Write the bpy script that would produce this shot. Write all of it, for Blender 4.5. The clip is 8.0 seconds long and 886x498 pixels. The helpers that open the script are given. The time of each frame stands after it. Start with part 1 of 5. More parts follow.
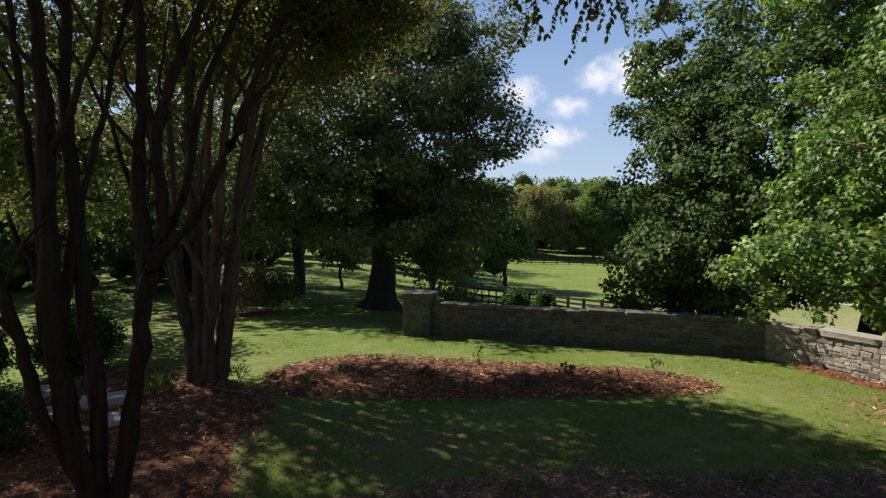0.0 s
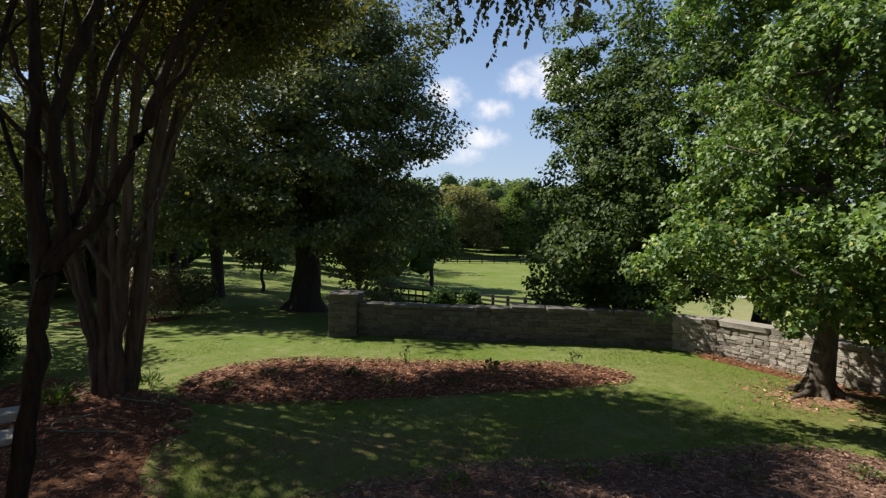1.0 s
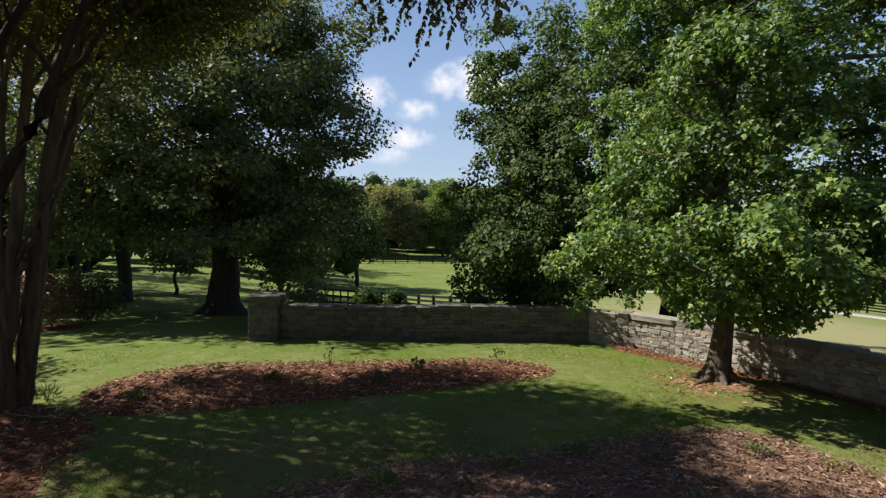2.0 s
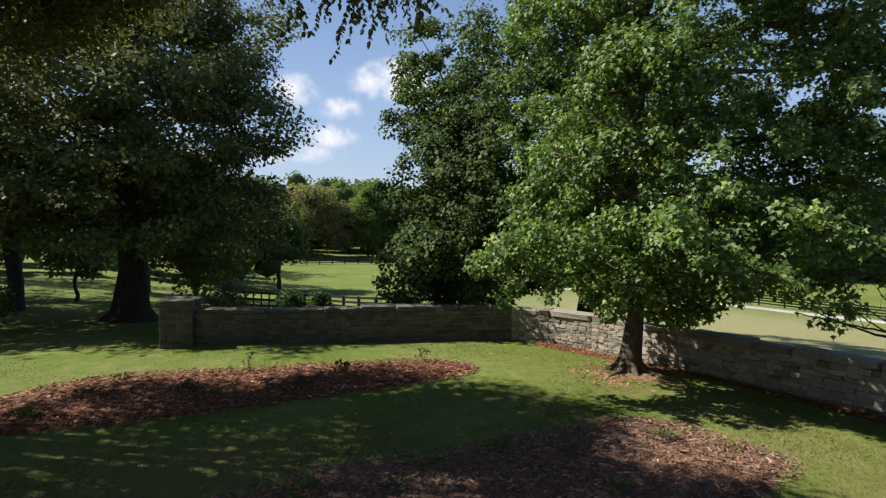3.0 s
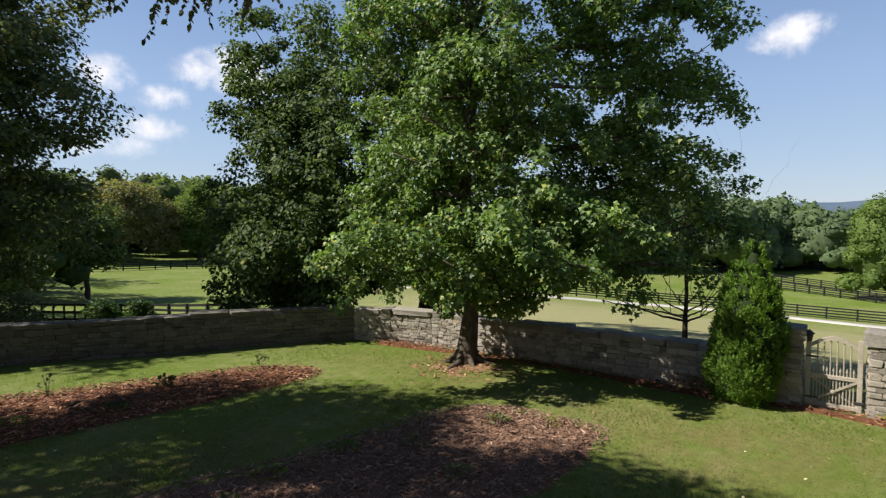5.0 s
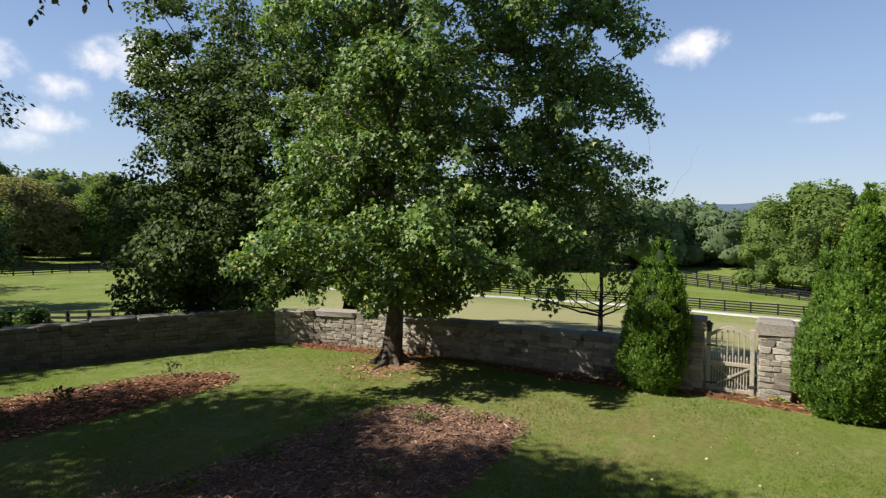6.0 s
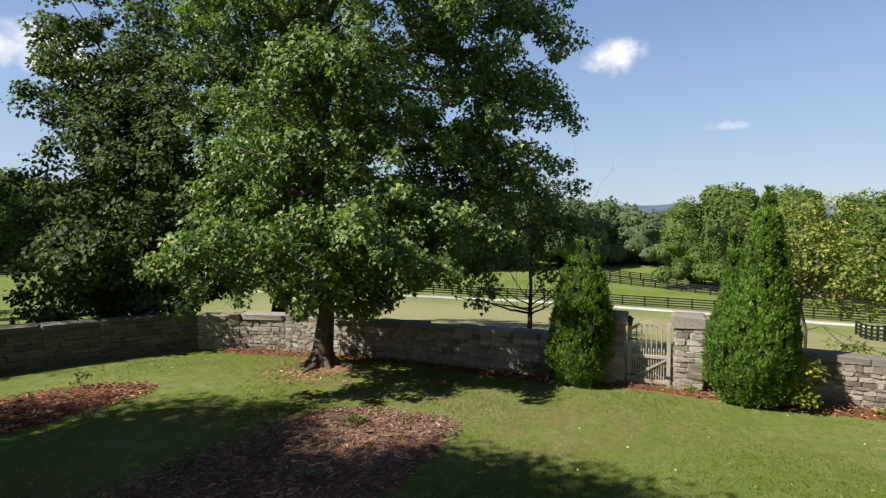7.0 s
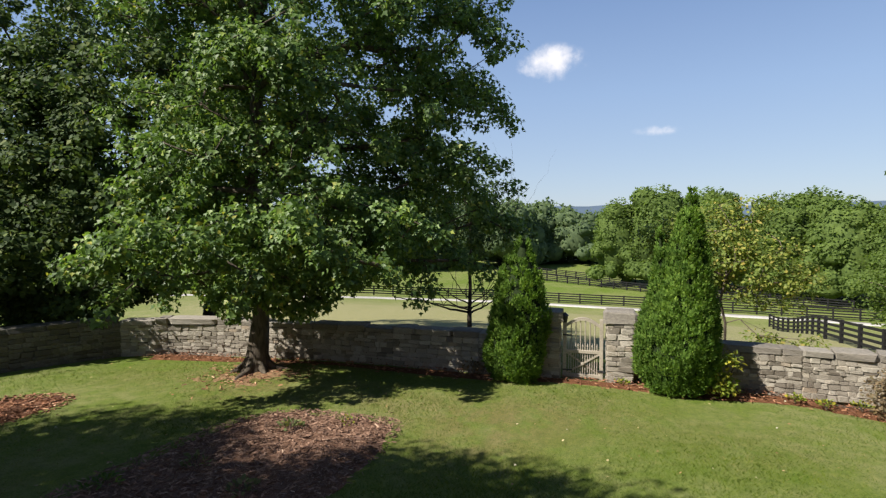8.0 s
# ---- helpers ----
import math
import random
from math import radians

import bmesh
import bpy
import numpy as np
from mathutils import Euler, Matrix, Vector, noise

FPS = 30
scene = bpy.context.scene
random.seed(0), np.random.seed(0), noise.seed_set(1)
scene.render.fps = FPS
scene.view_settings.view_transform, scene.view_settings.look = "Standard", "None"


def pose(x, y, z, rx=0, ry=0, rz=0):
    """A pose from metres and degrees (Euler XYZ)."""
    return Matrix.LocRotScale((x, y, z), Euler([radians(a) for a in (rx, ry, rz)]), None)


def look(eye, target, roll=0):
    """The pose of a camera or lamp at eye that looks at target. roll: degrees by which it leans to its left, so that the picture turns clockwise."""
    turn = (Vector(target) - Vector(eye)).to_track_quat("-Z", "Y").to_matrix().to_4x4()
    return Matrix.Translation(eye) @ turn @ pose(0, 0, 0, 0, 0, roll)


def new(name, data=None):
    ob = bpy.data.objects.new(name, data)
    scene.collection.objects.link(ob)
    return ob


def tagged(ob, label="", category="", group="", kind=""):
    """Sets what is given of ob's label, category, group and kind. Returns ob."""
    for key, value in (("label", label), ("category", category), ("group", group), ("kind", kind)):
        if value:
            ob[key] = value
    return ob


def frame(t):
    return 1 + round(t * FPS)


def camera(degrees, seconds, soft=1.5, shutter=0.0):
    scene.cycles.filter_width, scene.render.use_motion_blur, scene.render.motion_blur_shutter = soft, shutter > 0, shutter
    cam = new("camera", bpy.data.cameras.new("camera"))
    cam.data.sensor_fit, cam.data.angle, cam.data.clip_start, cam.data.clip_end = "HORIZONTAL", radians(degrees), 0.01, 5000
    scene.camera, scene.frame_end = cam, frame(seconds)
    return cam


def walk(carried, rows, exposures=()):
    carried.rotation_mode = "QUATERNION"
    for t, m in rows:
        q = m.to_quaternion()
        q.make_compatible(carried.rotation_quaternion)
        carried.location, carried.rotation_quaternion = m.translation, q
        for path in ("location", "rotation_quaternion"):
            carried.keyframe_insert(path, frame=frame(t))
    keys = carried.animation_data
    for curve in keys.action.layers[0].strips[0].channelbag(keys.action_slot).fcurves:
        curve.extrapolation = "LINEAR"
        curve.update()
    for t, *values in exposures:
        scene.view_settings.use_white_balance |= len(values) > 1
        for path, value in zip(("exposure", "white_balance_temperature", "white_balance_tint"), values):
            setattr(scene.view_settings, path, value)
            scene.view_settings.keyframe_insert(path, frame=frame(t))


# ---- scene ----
# ---- camera ----
cam = camera(78.8, 8.0, soft=1.25, shutter=0.25)
PATH = [
    (0.0, 0.00, 0.00, 3.80, 0.00, -2.90, 0.02), (0.5, 0.01, -0.01, 3.80, -3.93, -2.91, 0.02),
    (1.0, 0.02, -0.03, 3.79, -7.77, -2.91, 0.02), (2.5, 0.05, -0.06, 3.77, -19.60, -2.89, 0.02),
    (3.0, 0.07, -0.07, 3.77, -23.50, -2.87, 0.02), (3.5, 0.08, -0.08, 3.76, -27.55, -2.85, 0.01),
    (4.0, 0.10, -0.10, 3.75, -31.80, -2.84, -0.01), (4.5, 0.11, -0.11, 3.75, -35.93, -2.83, -0.03),
    (6.0, 0.17, -0.13, 3.72, -47.85, -2.80, -0.05), (6.5, 0.19, -0.14, 3.71, -51.55, -2.79, -0.05),
    (7.0, 0.21, -0.15, 3.71, -54.92, -2.78, -0.06), (7.5, 0.24, -0.16, 3.70, -58.03, -2.76, -0.07),
    (8.0, 0.26, -0.17, 3.69, -61.20, -2.74, -0.08)]
walk(cam, [(t, pose(x, y, z, 90 + p, 0, w) @ pose(0, 0, 0, 0, 0, r)) for t, x, y, z, w, p, r in PATH],
     exposures=[(0.0, 0.85), (8.0, 0.85)])

# ---- sky and sun ----
SUN_TO = Vector((-0.79, 0.61, 0)).normalized()      # the way to the sun, on the ground
SUN_EL = radians(44)
sun_dir = Vector((SUN_TO.x * math.cos(SUN_EL), SUN_TO.y * math.cos(SUN_EL), math.sin(SUN_EL)))
sun = new("sun", bpy.data.lights.new("sun", "SUN"))
sun.data.energy, sun.data.angle, sun.data.color = 5.0, radians(0.55), (1.0, 0.94, 0.85)
sun.matrix_world = look((0, 0, 60), Vector((0, 0, 60)) - sun_dir)


def az_el(az, el):
    """A direction from degrees to the right of +y and degrees above the horizon."""
    a, e = radians(az), radians(el)
    return (math.sin(a) * math.cos(e), math.cos(a) * math.cos(e), math.sin(e))


def build_world():
    w = bpy.data.worlds.new("sky")
    scene.world = w
    w.use_nodes = True
    nt = w.node_tree
    nt.nodes.clear()
    N, L = nt.nodes.new, nt.links.new
    sky = N("ShaderNodeTexSky")
    sky.sky_type, sky.sun_disc = "NISHITA", False
    sky.sun_elevation, sky.sun_rotation = SUN_EL, math.atan2(SUN_TO.x, SUN_TO.y)
    sky.altitude, sky.air_density, sky.dust_density, sky.ozone_density = 200, 1.0, 0.5, 1.5
    geo = N("ShaderNodeTexCoord")
    n1 = N("ShaderNodeTexNoise")
    n1.inputs["Scale"].default_value, n1.inputs["Detail"].default_value, n1.inputs["Roughness"].default_value = 13, 8, 0.62
    L(geo.outputs["Generated"], n1.inputs["Vector"])
    total = None
    # cumulus: azimuth, elevation, half width, half height, weight
    for az, el, rx, rz, wt in ((18.6, 14.0, 5.6, 2.9, 1.15), (8.2, 12.9, 3.0, 2.2, 0.9), (13.5, 11.4, 3.6, 1.5, 0.70),
                               (12.0, 8.8, 5.4, 1.7, 0.47), (7.5, 7.0, 6.5, 1.6, 0.42), (72.0, 15.9, 4.4, 2.1, 1.1), (83.2, 9.0, 3.0, 0.6, 0.46),
                               (86, 23.8, 7, 0.8, 0.6), (-24, 16, 9, 4, 1.0), (150, 22, 9, 3, 1.0)):
        m = N("ShaderNodeMapping")
        m.vector_type = "TEXTURE"
        m.inputs["Location"].default_value = az_el(az, el)
        m.inputs["Rotation"].default_value = (0, 0, -radians(az))
        m.inputs["Scale"].default_value = (radians(rx), 0.6, radians(rz))
        L(geo.outputs["Generated"], m.inputs["Vector"])
        ln = N("ShaderNodeVectorMath")
        ln.operation = "LENGTH"
        L(m.outputs[0], ln.inputs[0])
        mr = N("ShaderNodeMapRange")
        mr.inputs["From Min"].default_value, mr.inputs["From Max"].default_value = 1.0, 0.25
        mr.inputs["To Min"].default_value, mr.inputs["To Max"].default_value = 0.0, wt
        L(ln.outputs["Value"], mr.inputs["Value"])
        if total is None:
            total = mr.outputs[0]
        else:
            a = N("ShaderNodeMath")
            a.operation = "MAXIMUM"
            L(total, a.inputs[0])
            L(mr.outputs[0], a.inputs[1])
            total = a.outputs[0]
    a = N("ShaderNodeMath")
    a.operation = "MULTIPLY_ADD"
    L(n1.outputs["Fac"], a.inputs[0])
    a.inputs[1].default_value, a.inputs[2].default_value = 4.2, -2.1
    b = N("ShaderNodeMath")
    b.operation = "ADD"
    L(total, b.inputs[0])
    L(a.outputs[0], b.inputs[1])
    c = N("ShaderNodeMapRange")
    c.interpolation_type = "SMOOTHSTEP"
    c.inputs["From Min"].default_value, c.inputs["From Max"].default_value = 0.10, 1.55
    L(b.outputs[0], c.inputs["Value"])
    # no cloud where no cumulus stands
    d = N("ShaderNodeMath")
    d.operation = "MULTIPLY"
    e = N("ShaderNodeMapRange")
    e.inputs["From Max"].default_value = 0.35
    L(total, e.inputs["Value"])
    L(c.outputs[0], d.inputs[0])
    L(e.outputs[0], d.inputs[1])
    # summer haze: paler and bluer towards the horizon
    sep = N("ShaderNodeSeparateXYZ")
    L(geo.outputs["Generated"], sep.inputs[0])
    hz = N("ShaderNodeValToRGB")
    hz.color_ramp.elements.new(0.4)
    hz.color_ramp.elements.new(0.5)
    for el, (p, col) in zip(hz.color_ramp.elements, ((0.0, (0.60, 0.72, 0.90)), (0.22, (0.425, 0.595, 0.915)), (0.45, (0.20, 0.345, 0.69)), (0.8, (0.045, 0.10, 0.28)))):
        el.position, el.color = p, (*col, 1)
    L(sep.outputs["Z"], hz.inputs["Fac"])
    up = N("ShaderNodeVectorMath")
    up.operation = "SCALE"
    up.inputs["Scale"].default_value = 6.6
    L(hz.outputs["Color"], up.inputs[0])
    haze = N("ShaderNodeMix")
    haze.data_type = "RGBA"
    haze.inputs["Factor"].default_value = 0.72
    L(sky.outputs[0], haze.inputs["A"])
    L(up.outputs[0], haze.inputs["B"])
    mix = N("ShaderNodeMix")
    mix.data_type = "RGBA"
    L(d.outputs[0], mix.inputs["Factor"])
    L(haze.outputs["Result"], mix.inputs["A"])
    mix.inputs["B"].default_value = (7.9, 7.8, 8.2, 1)
    bg = N("ShaderNodeBackground")
    bg.inputs["Strength"].default_value = 0.073
    L(mix.outputs["Result"], bg.inputs["Color"])
    out = N("ShaderNodeOutputWorld")
    L(bg.outputs[0], out.inputs["Surface"])


build_world()


# ---- materials ----
def nodes_of(name):
    m = bpy.data.materials.new(name)
    m.use_nodes = True
    nt = m.node_tree
    b = nt.nodes["Principled BSDF"]
    return m, nt, b


def noise_node(nt, scale, detail=4.0, rough=0.55, coord="Object"):
    tc = nt.nodes.new("ShaderNodeTexCoord")
    n = nt.nodes.new("ShaderNodeTexNoise")
    n.inputs["Scale"].default_value, n.inputs["Detail"].default_value, n.inputs["Roughness"].default_value = scale, detail, rough
    nt.links.new(tc.outputs[coord], n.inputs["Vector"])
    return n


def ramp(nt, fac, stops):
    r = nt.nodes.new("ShaderNodeValToRGB")
    while len(r.color_ramp.elements) < len(stops):
        r.color_ramp.elements.new(0.5)
    for el, (p, c) in zip(r.color_ramp.elements, stops):
        el.position, el.color = p, (*c, 1)
    nt.links.new(fac, r.inputs["Fac"])
    return r.outputs["Color"]


def mixed(nt, fac, a, b, mode="MIX"):
    m = nt.nodes.new("ShaderNodeMix")
    m.data_type, m.blend_type = "RGBA", mode
    for key, v in (("Factor", fac), ("A", a), ("B", b)):
        if isinstance(v, (int, float)):
            m.inputs[key].default_value = v
        elif isinstance(v, tuple):
            m.inputs[key].default_value = (*v, 1)
        else:
            nt.links.new(v, m.inputs[key])
    return m.outputs["Result"]


def bumped(nt, b, height, strength, distance=0.02):
    n = nt.nodes.new("ShaderNodeBump")
    n.inputs["Strength"].default_value, n.inputs["Distance"].default_value = strength, distance
    nt.links.new(height, n.inputs["Height"])
    nt.links.new(n.outputs[0], b.inputs["Normal"])


def leaf_material(name, stops, rough=0.5, through_=0.35, tint=(1.25, 1.35, 0.55), gloss=0.28):
    """Leaves that differ one by one; light passes through them."""
    m, nt, b = nodes_of(name)
    g = nt.nodes.new("ShaderNodeNewGeometry")
    col = ramp(nt, g.outputs["Random Per Island"], stops)
    big = noise_node(nt, 0.9, 2.0)
    col = mixed(nt, 1.0, col, ramp(nt, big.outputs["Fac"], [(0.3, (0.75, 0.78, 0.75)), (0.7, (1.2, 1.18, 1.1))]), "MULTIPLY")
    small = noise_node(nt, 4.5, 3.0)
    col = mixed(nt, 0.7, col, ramp(nt, small.outputs["Fac"], [(0.32, (0.72, 0.76, 0.8)), (0.5, (1.0, 1.0, 1.0)), (0.7, (1.28, 1.2, 0.95))]), "MULTIPLY")
    nt.links.new(col, b.inputs["Base Color"])
    b.inputs["Roughness"].default_value = rough
    b.inputs["Specular IOR Level"].default_value = gloss
    t = nt.nodes.new("ShaderNodeBsdfTranslucent")
    nt.links.new(mixed(nt, 1.0, col, tint, "MULTIPLY"), t.inputs["Color"])
    mx = nt.nodes.new("ShaderNodeMixShader")
    mx.inputs[0].default_value = through_
    nt.links.new(b.outputs[0], mx.inputs[1])
    nt.links.new(t.outputs[0], mx.inputs[2])
    nt.links.new(mx.outputs[0], nt.nodes["Material Output"].inputs["Surface"])
    return m


def bark_material(name, dark, light, scale=6.0, streak=0.18, rough=0.85):
    m, nt, b = nodes_of(name)
    tc = nt.nodes.new("ShaderNodeTexCoord")
    mp = nt.nodes.new("ShaderNodeMapping")
    mp.inputs["Scale"].default_value = (scale, scale, scale * streak)
    nt.links.new(tc.outputs["Object"], mp.inputs["Vector"])
    n = nt.nodes.new("ShaderNodeTexNoise")
    n.inputs["Scale"].default_value, n.inputs["Detail"].default_value, n.inputs["Roughness"].default_value = 2.2, 6, 0.65
    nt.links.new(mp.outputs[0], n.inputs["Vector"])
    col = ramp(nt, n.outputs["Fac"], [(0.3, dark), (0.52, tuple((a + c) / 2 for a, c in zip(dark, light))), (0.72, light)])
    nt.links.new(col, b.inputs["Base Color"])
    b.inputs["Roughness"].default_value, b.inputs["Specular IOR Level"].default_value = rough, 0.15
    bumped(nt, b, n.outputs["Fac"], 0.8, 0.03)
    return m


def grass_ground_material():
    m, nt, b = nodes_of("lawn_grass")
    fine, mid, big = noise_node(nt, 60, 5, 0.7), noise_node(nt, 2.2, 5, 0.6), noise_node(nt, 0.25, 4, 0.55)
    near = ramp(nt, fine.outputs["Fac"], [(0.25, (0.038, 0.072, 0.008)), (0.5, (0.090, 0.147, 0.014)), (0.75, (0.152, 0.202, 0.028))])
    dry = ramp(nt, fine.outputs["Fac"], [(0.25, (0.15, 0.148, 0.065)), (0.5, (0.25, 0.238, 0.115)), (0.75, (0.35, 0.325, 0.17))])
    f = nt.nodes.new("ShaderNodeMath")
    f.operation = "MULTIPLY"
    nt.links.new(mid.outputs["Fac"], f.inputs[0])
    nt.links.new(big.outputs["Fac"], f.inputs[1])
    mask = ramp(nt, f.outputs[0], [(0.0, (0, 0, 0)), (0.12, (0.06, 0.06, 0.06)), (0.24, (0.25, 0.25, 0.25)), (0.36, (0.54, 0.54, 0.54))])
    # pasture outside the garden is drier
    g = nt.nodes.new("ShaderNodeAttribute")
    g.attribute_name = "dry"
    add = nt.nodes.new("ShaderNodeMath")
    add.operation, add.use_clamp = "ADD", True
    nt.links.new(mask, add.inputs[0])
    nt.links.new(g.outputs["Fac"], add.inputs[1])
    col = mixed(nt, add.outputs[0], near, dry)
    # worn lawn: bare soil and thatch between the tufts
    patch = noise_node(nt, 1.7, 6, 0.7)
    bare = nt.nodes.new("ShaderNodeAttribute")
    bare.attribute_name = "worn"
    worn = nt.nodes.new("ShaderNodeMath")
    worn.operation = "MULTIPLY"
    nt.links.new(ramp(nt, patch.outputs["Fac"], [(0.36, (0, 0, 0)), (0.54, (0.85, 0.85, 0.85))]), worn.inputs[0])
    nt.links.new(bare.outputs["Fac"], worn.inputs[1])
    col = mixed(nt, worn.outputs[0], col, ramp(nt, fine.outputs["Fac"], [(0.3, (0.10, 0.065, 0.032)), (0.7, (0.27, 0.20, 0.10))]))
    streak = noise_node(nt, 7.0, 4, 0.65)
    col = mixed(nt, 1.0, col, ramp(nt, streak.outputs["Fac"], [(0.3, (0.80, 0.84, 0.8)), (0.5, (1, 1, 1)), (0.7, (1.18, 1.12, 1.1))]), "MULTIPLY")
    nt.links.new(col, b.inputs["Base Color"])
    b.inputs["Roughness"].default_value, b.inputs["Specular IOR Level"].default_value = 0.85, 0.08
    bumped(nt, b, fine.outputs["Fac"], 0.7, 0.03)
    return m


def blade_material():
    return leaf_material("grass_blade", [(0.0, (0.048, 0.084, 0.007)), (0.5, (0.093, 0.144, 0.012)), (0.85, (0.146, 0.188, 0.026)), (1.0, (0.26, 0.24, 0.11))],
                         0.6, 0.3, gloss=0.08)


def stone_material(name, stops, shade_tone=0.0):
    """Rough-hewn stone; the last argument sets how far dark shade is painted into its colour."""
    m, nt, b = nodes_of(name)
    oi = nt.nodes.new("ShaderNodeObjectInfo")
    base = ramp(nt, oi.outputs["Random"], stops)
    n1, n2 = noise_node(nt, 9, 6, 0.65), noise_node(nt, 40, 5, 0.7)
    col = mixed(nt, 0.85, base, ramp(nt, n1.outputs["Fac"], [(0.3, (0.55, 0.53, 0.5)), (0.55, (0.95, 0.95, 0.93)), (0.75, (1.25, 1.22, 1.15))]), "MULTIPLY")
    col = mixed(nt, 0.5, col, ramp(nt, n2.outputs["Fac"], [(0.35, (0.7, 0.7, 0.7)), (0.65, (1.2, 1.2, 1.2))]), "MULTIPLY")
    if shade_tone:
        # dark blotches that stand for shade on the stone
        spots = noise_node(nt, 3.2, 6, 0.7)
        cover = ramp(nt, spots.outputs["Fac"], [(0.52 - 0.30 * shade_tone, (1, 1, 1)), (0.72 - 0.10 * shade_tone, (0.12, 0.12, 0.12))])
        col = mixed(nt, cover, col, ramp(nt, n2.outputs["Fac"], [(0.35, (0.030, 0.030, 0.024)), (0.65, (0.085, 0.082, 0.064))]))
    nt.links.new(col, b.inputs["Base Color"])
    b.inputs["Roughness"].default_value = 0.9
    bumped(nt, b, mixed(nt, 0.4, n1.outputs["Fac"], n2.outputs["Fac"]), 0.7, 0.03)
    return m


def plain_material(name, a, bcol, scale, rough=0.7, bump=0.3, spec=0.4):
    m, nt, b = nodes_of(name)
    n, n2 = noise_node(nt, scale, 6, 0.65), noise_node(nt, scale * 0.13, 3, 0.5)
    col = ramp(nt, n.outputs["Fac"], [(0.32, a), (0.68, bcol)])
    col = mixed(nt, 0.6, col, ramp(nt, n2.outputs["Fac"], [(0.3, (0.75, 0.75, 0.75)), (0.7, (1.15, 1.15, 1.15))]), "MULTIPLY")
    nt.links.new(col, b.inputs["Base Color"])
    b.inputs["Roughness"].default_value, b.inputs["Specular IOR Level"].default_value = rough, spec
    bumped(nt, b, n.outputs["Fac"], bump, 0.02)
    return m


def chip_material(name, stops):
    m, nt, b = nodes_of(name)
    g = nt.nodes.new("ShaderNodeNewGeometry")
    n = noise_node(nt, 25, 4)
    col = ramp(nt, g.outputs["Random Per Island"], stops)
    col = mixed(nt, 0.6, col, ramp(nt, n.outputs["Fac"], [(0.3, (0.6, 0.6, 0.6)), (0.7, (1.25, 1.25, 1.25))]), "MULTIPLY")
    nt.links.new(col, b.inputs["Base Color"])
    b.inputs["Roughness"].default_value = 0.85
    return m


GRASS = grass_ground_material()
BLADE = blade_material()
MULCH = plain_material("brown_mulch_bed", (0.103, 0.056, 0.036), (0.246, 0.144, 0.096), 46, 0.95, 1.0, 0.12)
MULCH_RED = plain_material("red_mulch_bed", (0.074, 0.032, 0.016), (0.211, 0.095, 0.047), 46, 0.95, 1.0, 0.12)
CHIPS = chip_material("brown_mulch_chips", [(0, (0.098, 0.053, 0.035)), (0.4, (0.201, 0.115, 0.076)), (0.75, (0.277, 0.163, 0.106)), (0.97, (0.339, 0.212, 0.145)), (1, (0.463, 0.325, 0.226))])
CHIPS_RED = chip_material("red_mulch_chips", [(0, (0.070, 0.028, 0.014)), (0.35, (0.175, 0.071, 0.034)), (0.7, (0.314, 0.137, 0.069)), (0.94, (0.431, 0.224, 0.124)), (1, (0.674, 0.437, 0.277))])
STONE = stone_material("limestone", [(0, (0.165, 0.142, 0.113)), (0.25, (0.262, 0.233, 0.192)), (0.6, (0.34, 0.307, 0.256)), (0.9, (0.44, 0.402, 0.340)), (1, (0.31, 0.252, 0.188))])
CAP = stone_material("limestone_cap", [(0, (0.175, 0.156, 0.131)), (0.5, (0.24, 0.216, 0.184)), (1, (0.305, 0.278, 0.238))])
# stone of the north wall and its pillar, shade painted in as darker colour
SHADE_STONE = stone_material("shade_toned_limestone", [(0, (0.107, 0.095, 0.076)), (0.25, (0.148, 0.135, 0.112)), (0.6, (0.192, 0.177, 0.150)), (1, (0.244, 0.227, 0.194))], 0.95)
SHADE_CAP = stone_material("shade_toned_limestone_cap", [(0, (0.140, 0.125, 0.105)), (0.5, (0.192, 0.173, 0.147)), (1, (0.244, 0.222, 0.190))], 0.6)
MORTAR = plain_material("wall_mortar", (0.055, 0.048, 0.040), (0.11, 0.098, 0.082), 18, 0.95, 0.6, 0.2)
FLAG = stone_material("flagstone", [(0, (0.42, 0.38, 0.30)), (1, (0.50, 0.46, 0.38))])
FENCE = plain_material("black_fence_paint", (0.008, 0.008, 0.008), (0.024, 0.023, 0.023), 14, 0.7, 0.3, 0.15)
GATEWOOD = plain_material("weathered_wood", (0.27, 0.235, 0.18), (0.42, 0.375, 0.30), 30, 0.8, 0.4, 0.2)
IRON = plain_material("gate_iron", (0.02, 0.02, 0.02), (0.05, 0.05, 0.05), 40, 0.5, 0.2)
ROADM = plain_material("pale_gravel_road", (0.36, 0.34, 0.31), (0.50, 0.48, 0.44), 5, 0.9, 0.4, 0.2)
BARK = bark_material("grey_brown_bark", (0.045, 0.036, 0.028), (0.19, 0.155, 0.12))
BARK_DARK = bark_material("dark_bark", (0.022, 0.017, 0.014), (0.078, 0.066, 0.053))
BARK_MAPLE = bark_material("maple_bark", (0.038, 0.031, 0.024), (0.155, 0.127, 0.096), 7, 0.25)
BARK_CRAPE = bark_material("crape_myrtle_bark", (0.036, 0.025, 0.018), (0.15, 0.108, 0.072), 5, 0.12, 0.7)
# near crape myrtle's bark, its colour darkened for the deep shade there
BARK_NEAR = bark_material("shade_dark_bark", (0.012, 0.008, 0.006), (0.048, 0.030, 0.021), 8, 0.14, 0.75)
L_MAPLE = leaf_material("maple_leaf", [(0, (0.069, 0.121, 0.040)), (0.4, (0.112, 0.188, 0.055)), (0.8, (0.170, 0.264, 0.072)), (0.96, (0.241, 0.313, 0.080)), (1, (0.370, 0.356, 0.070))], 0.5, 0.32, tint=(1.25, 1.35, 0.65), gloss=0.3)
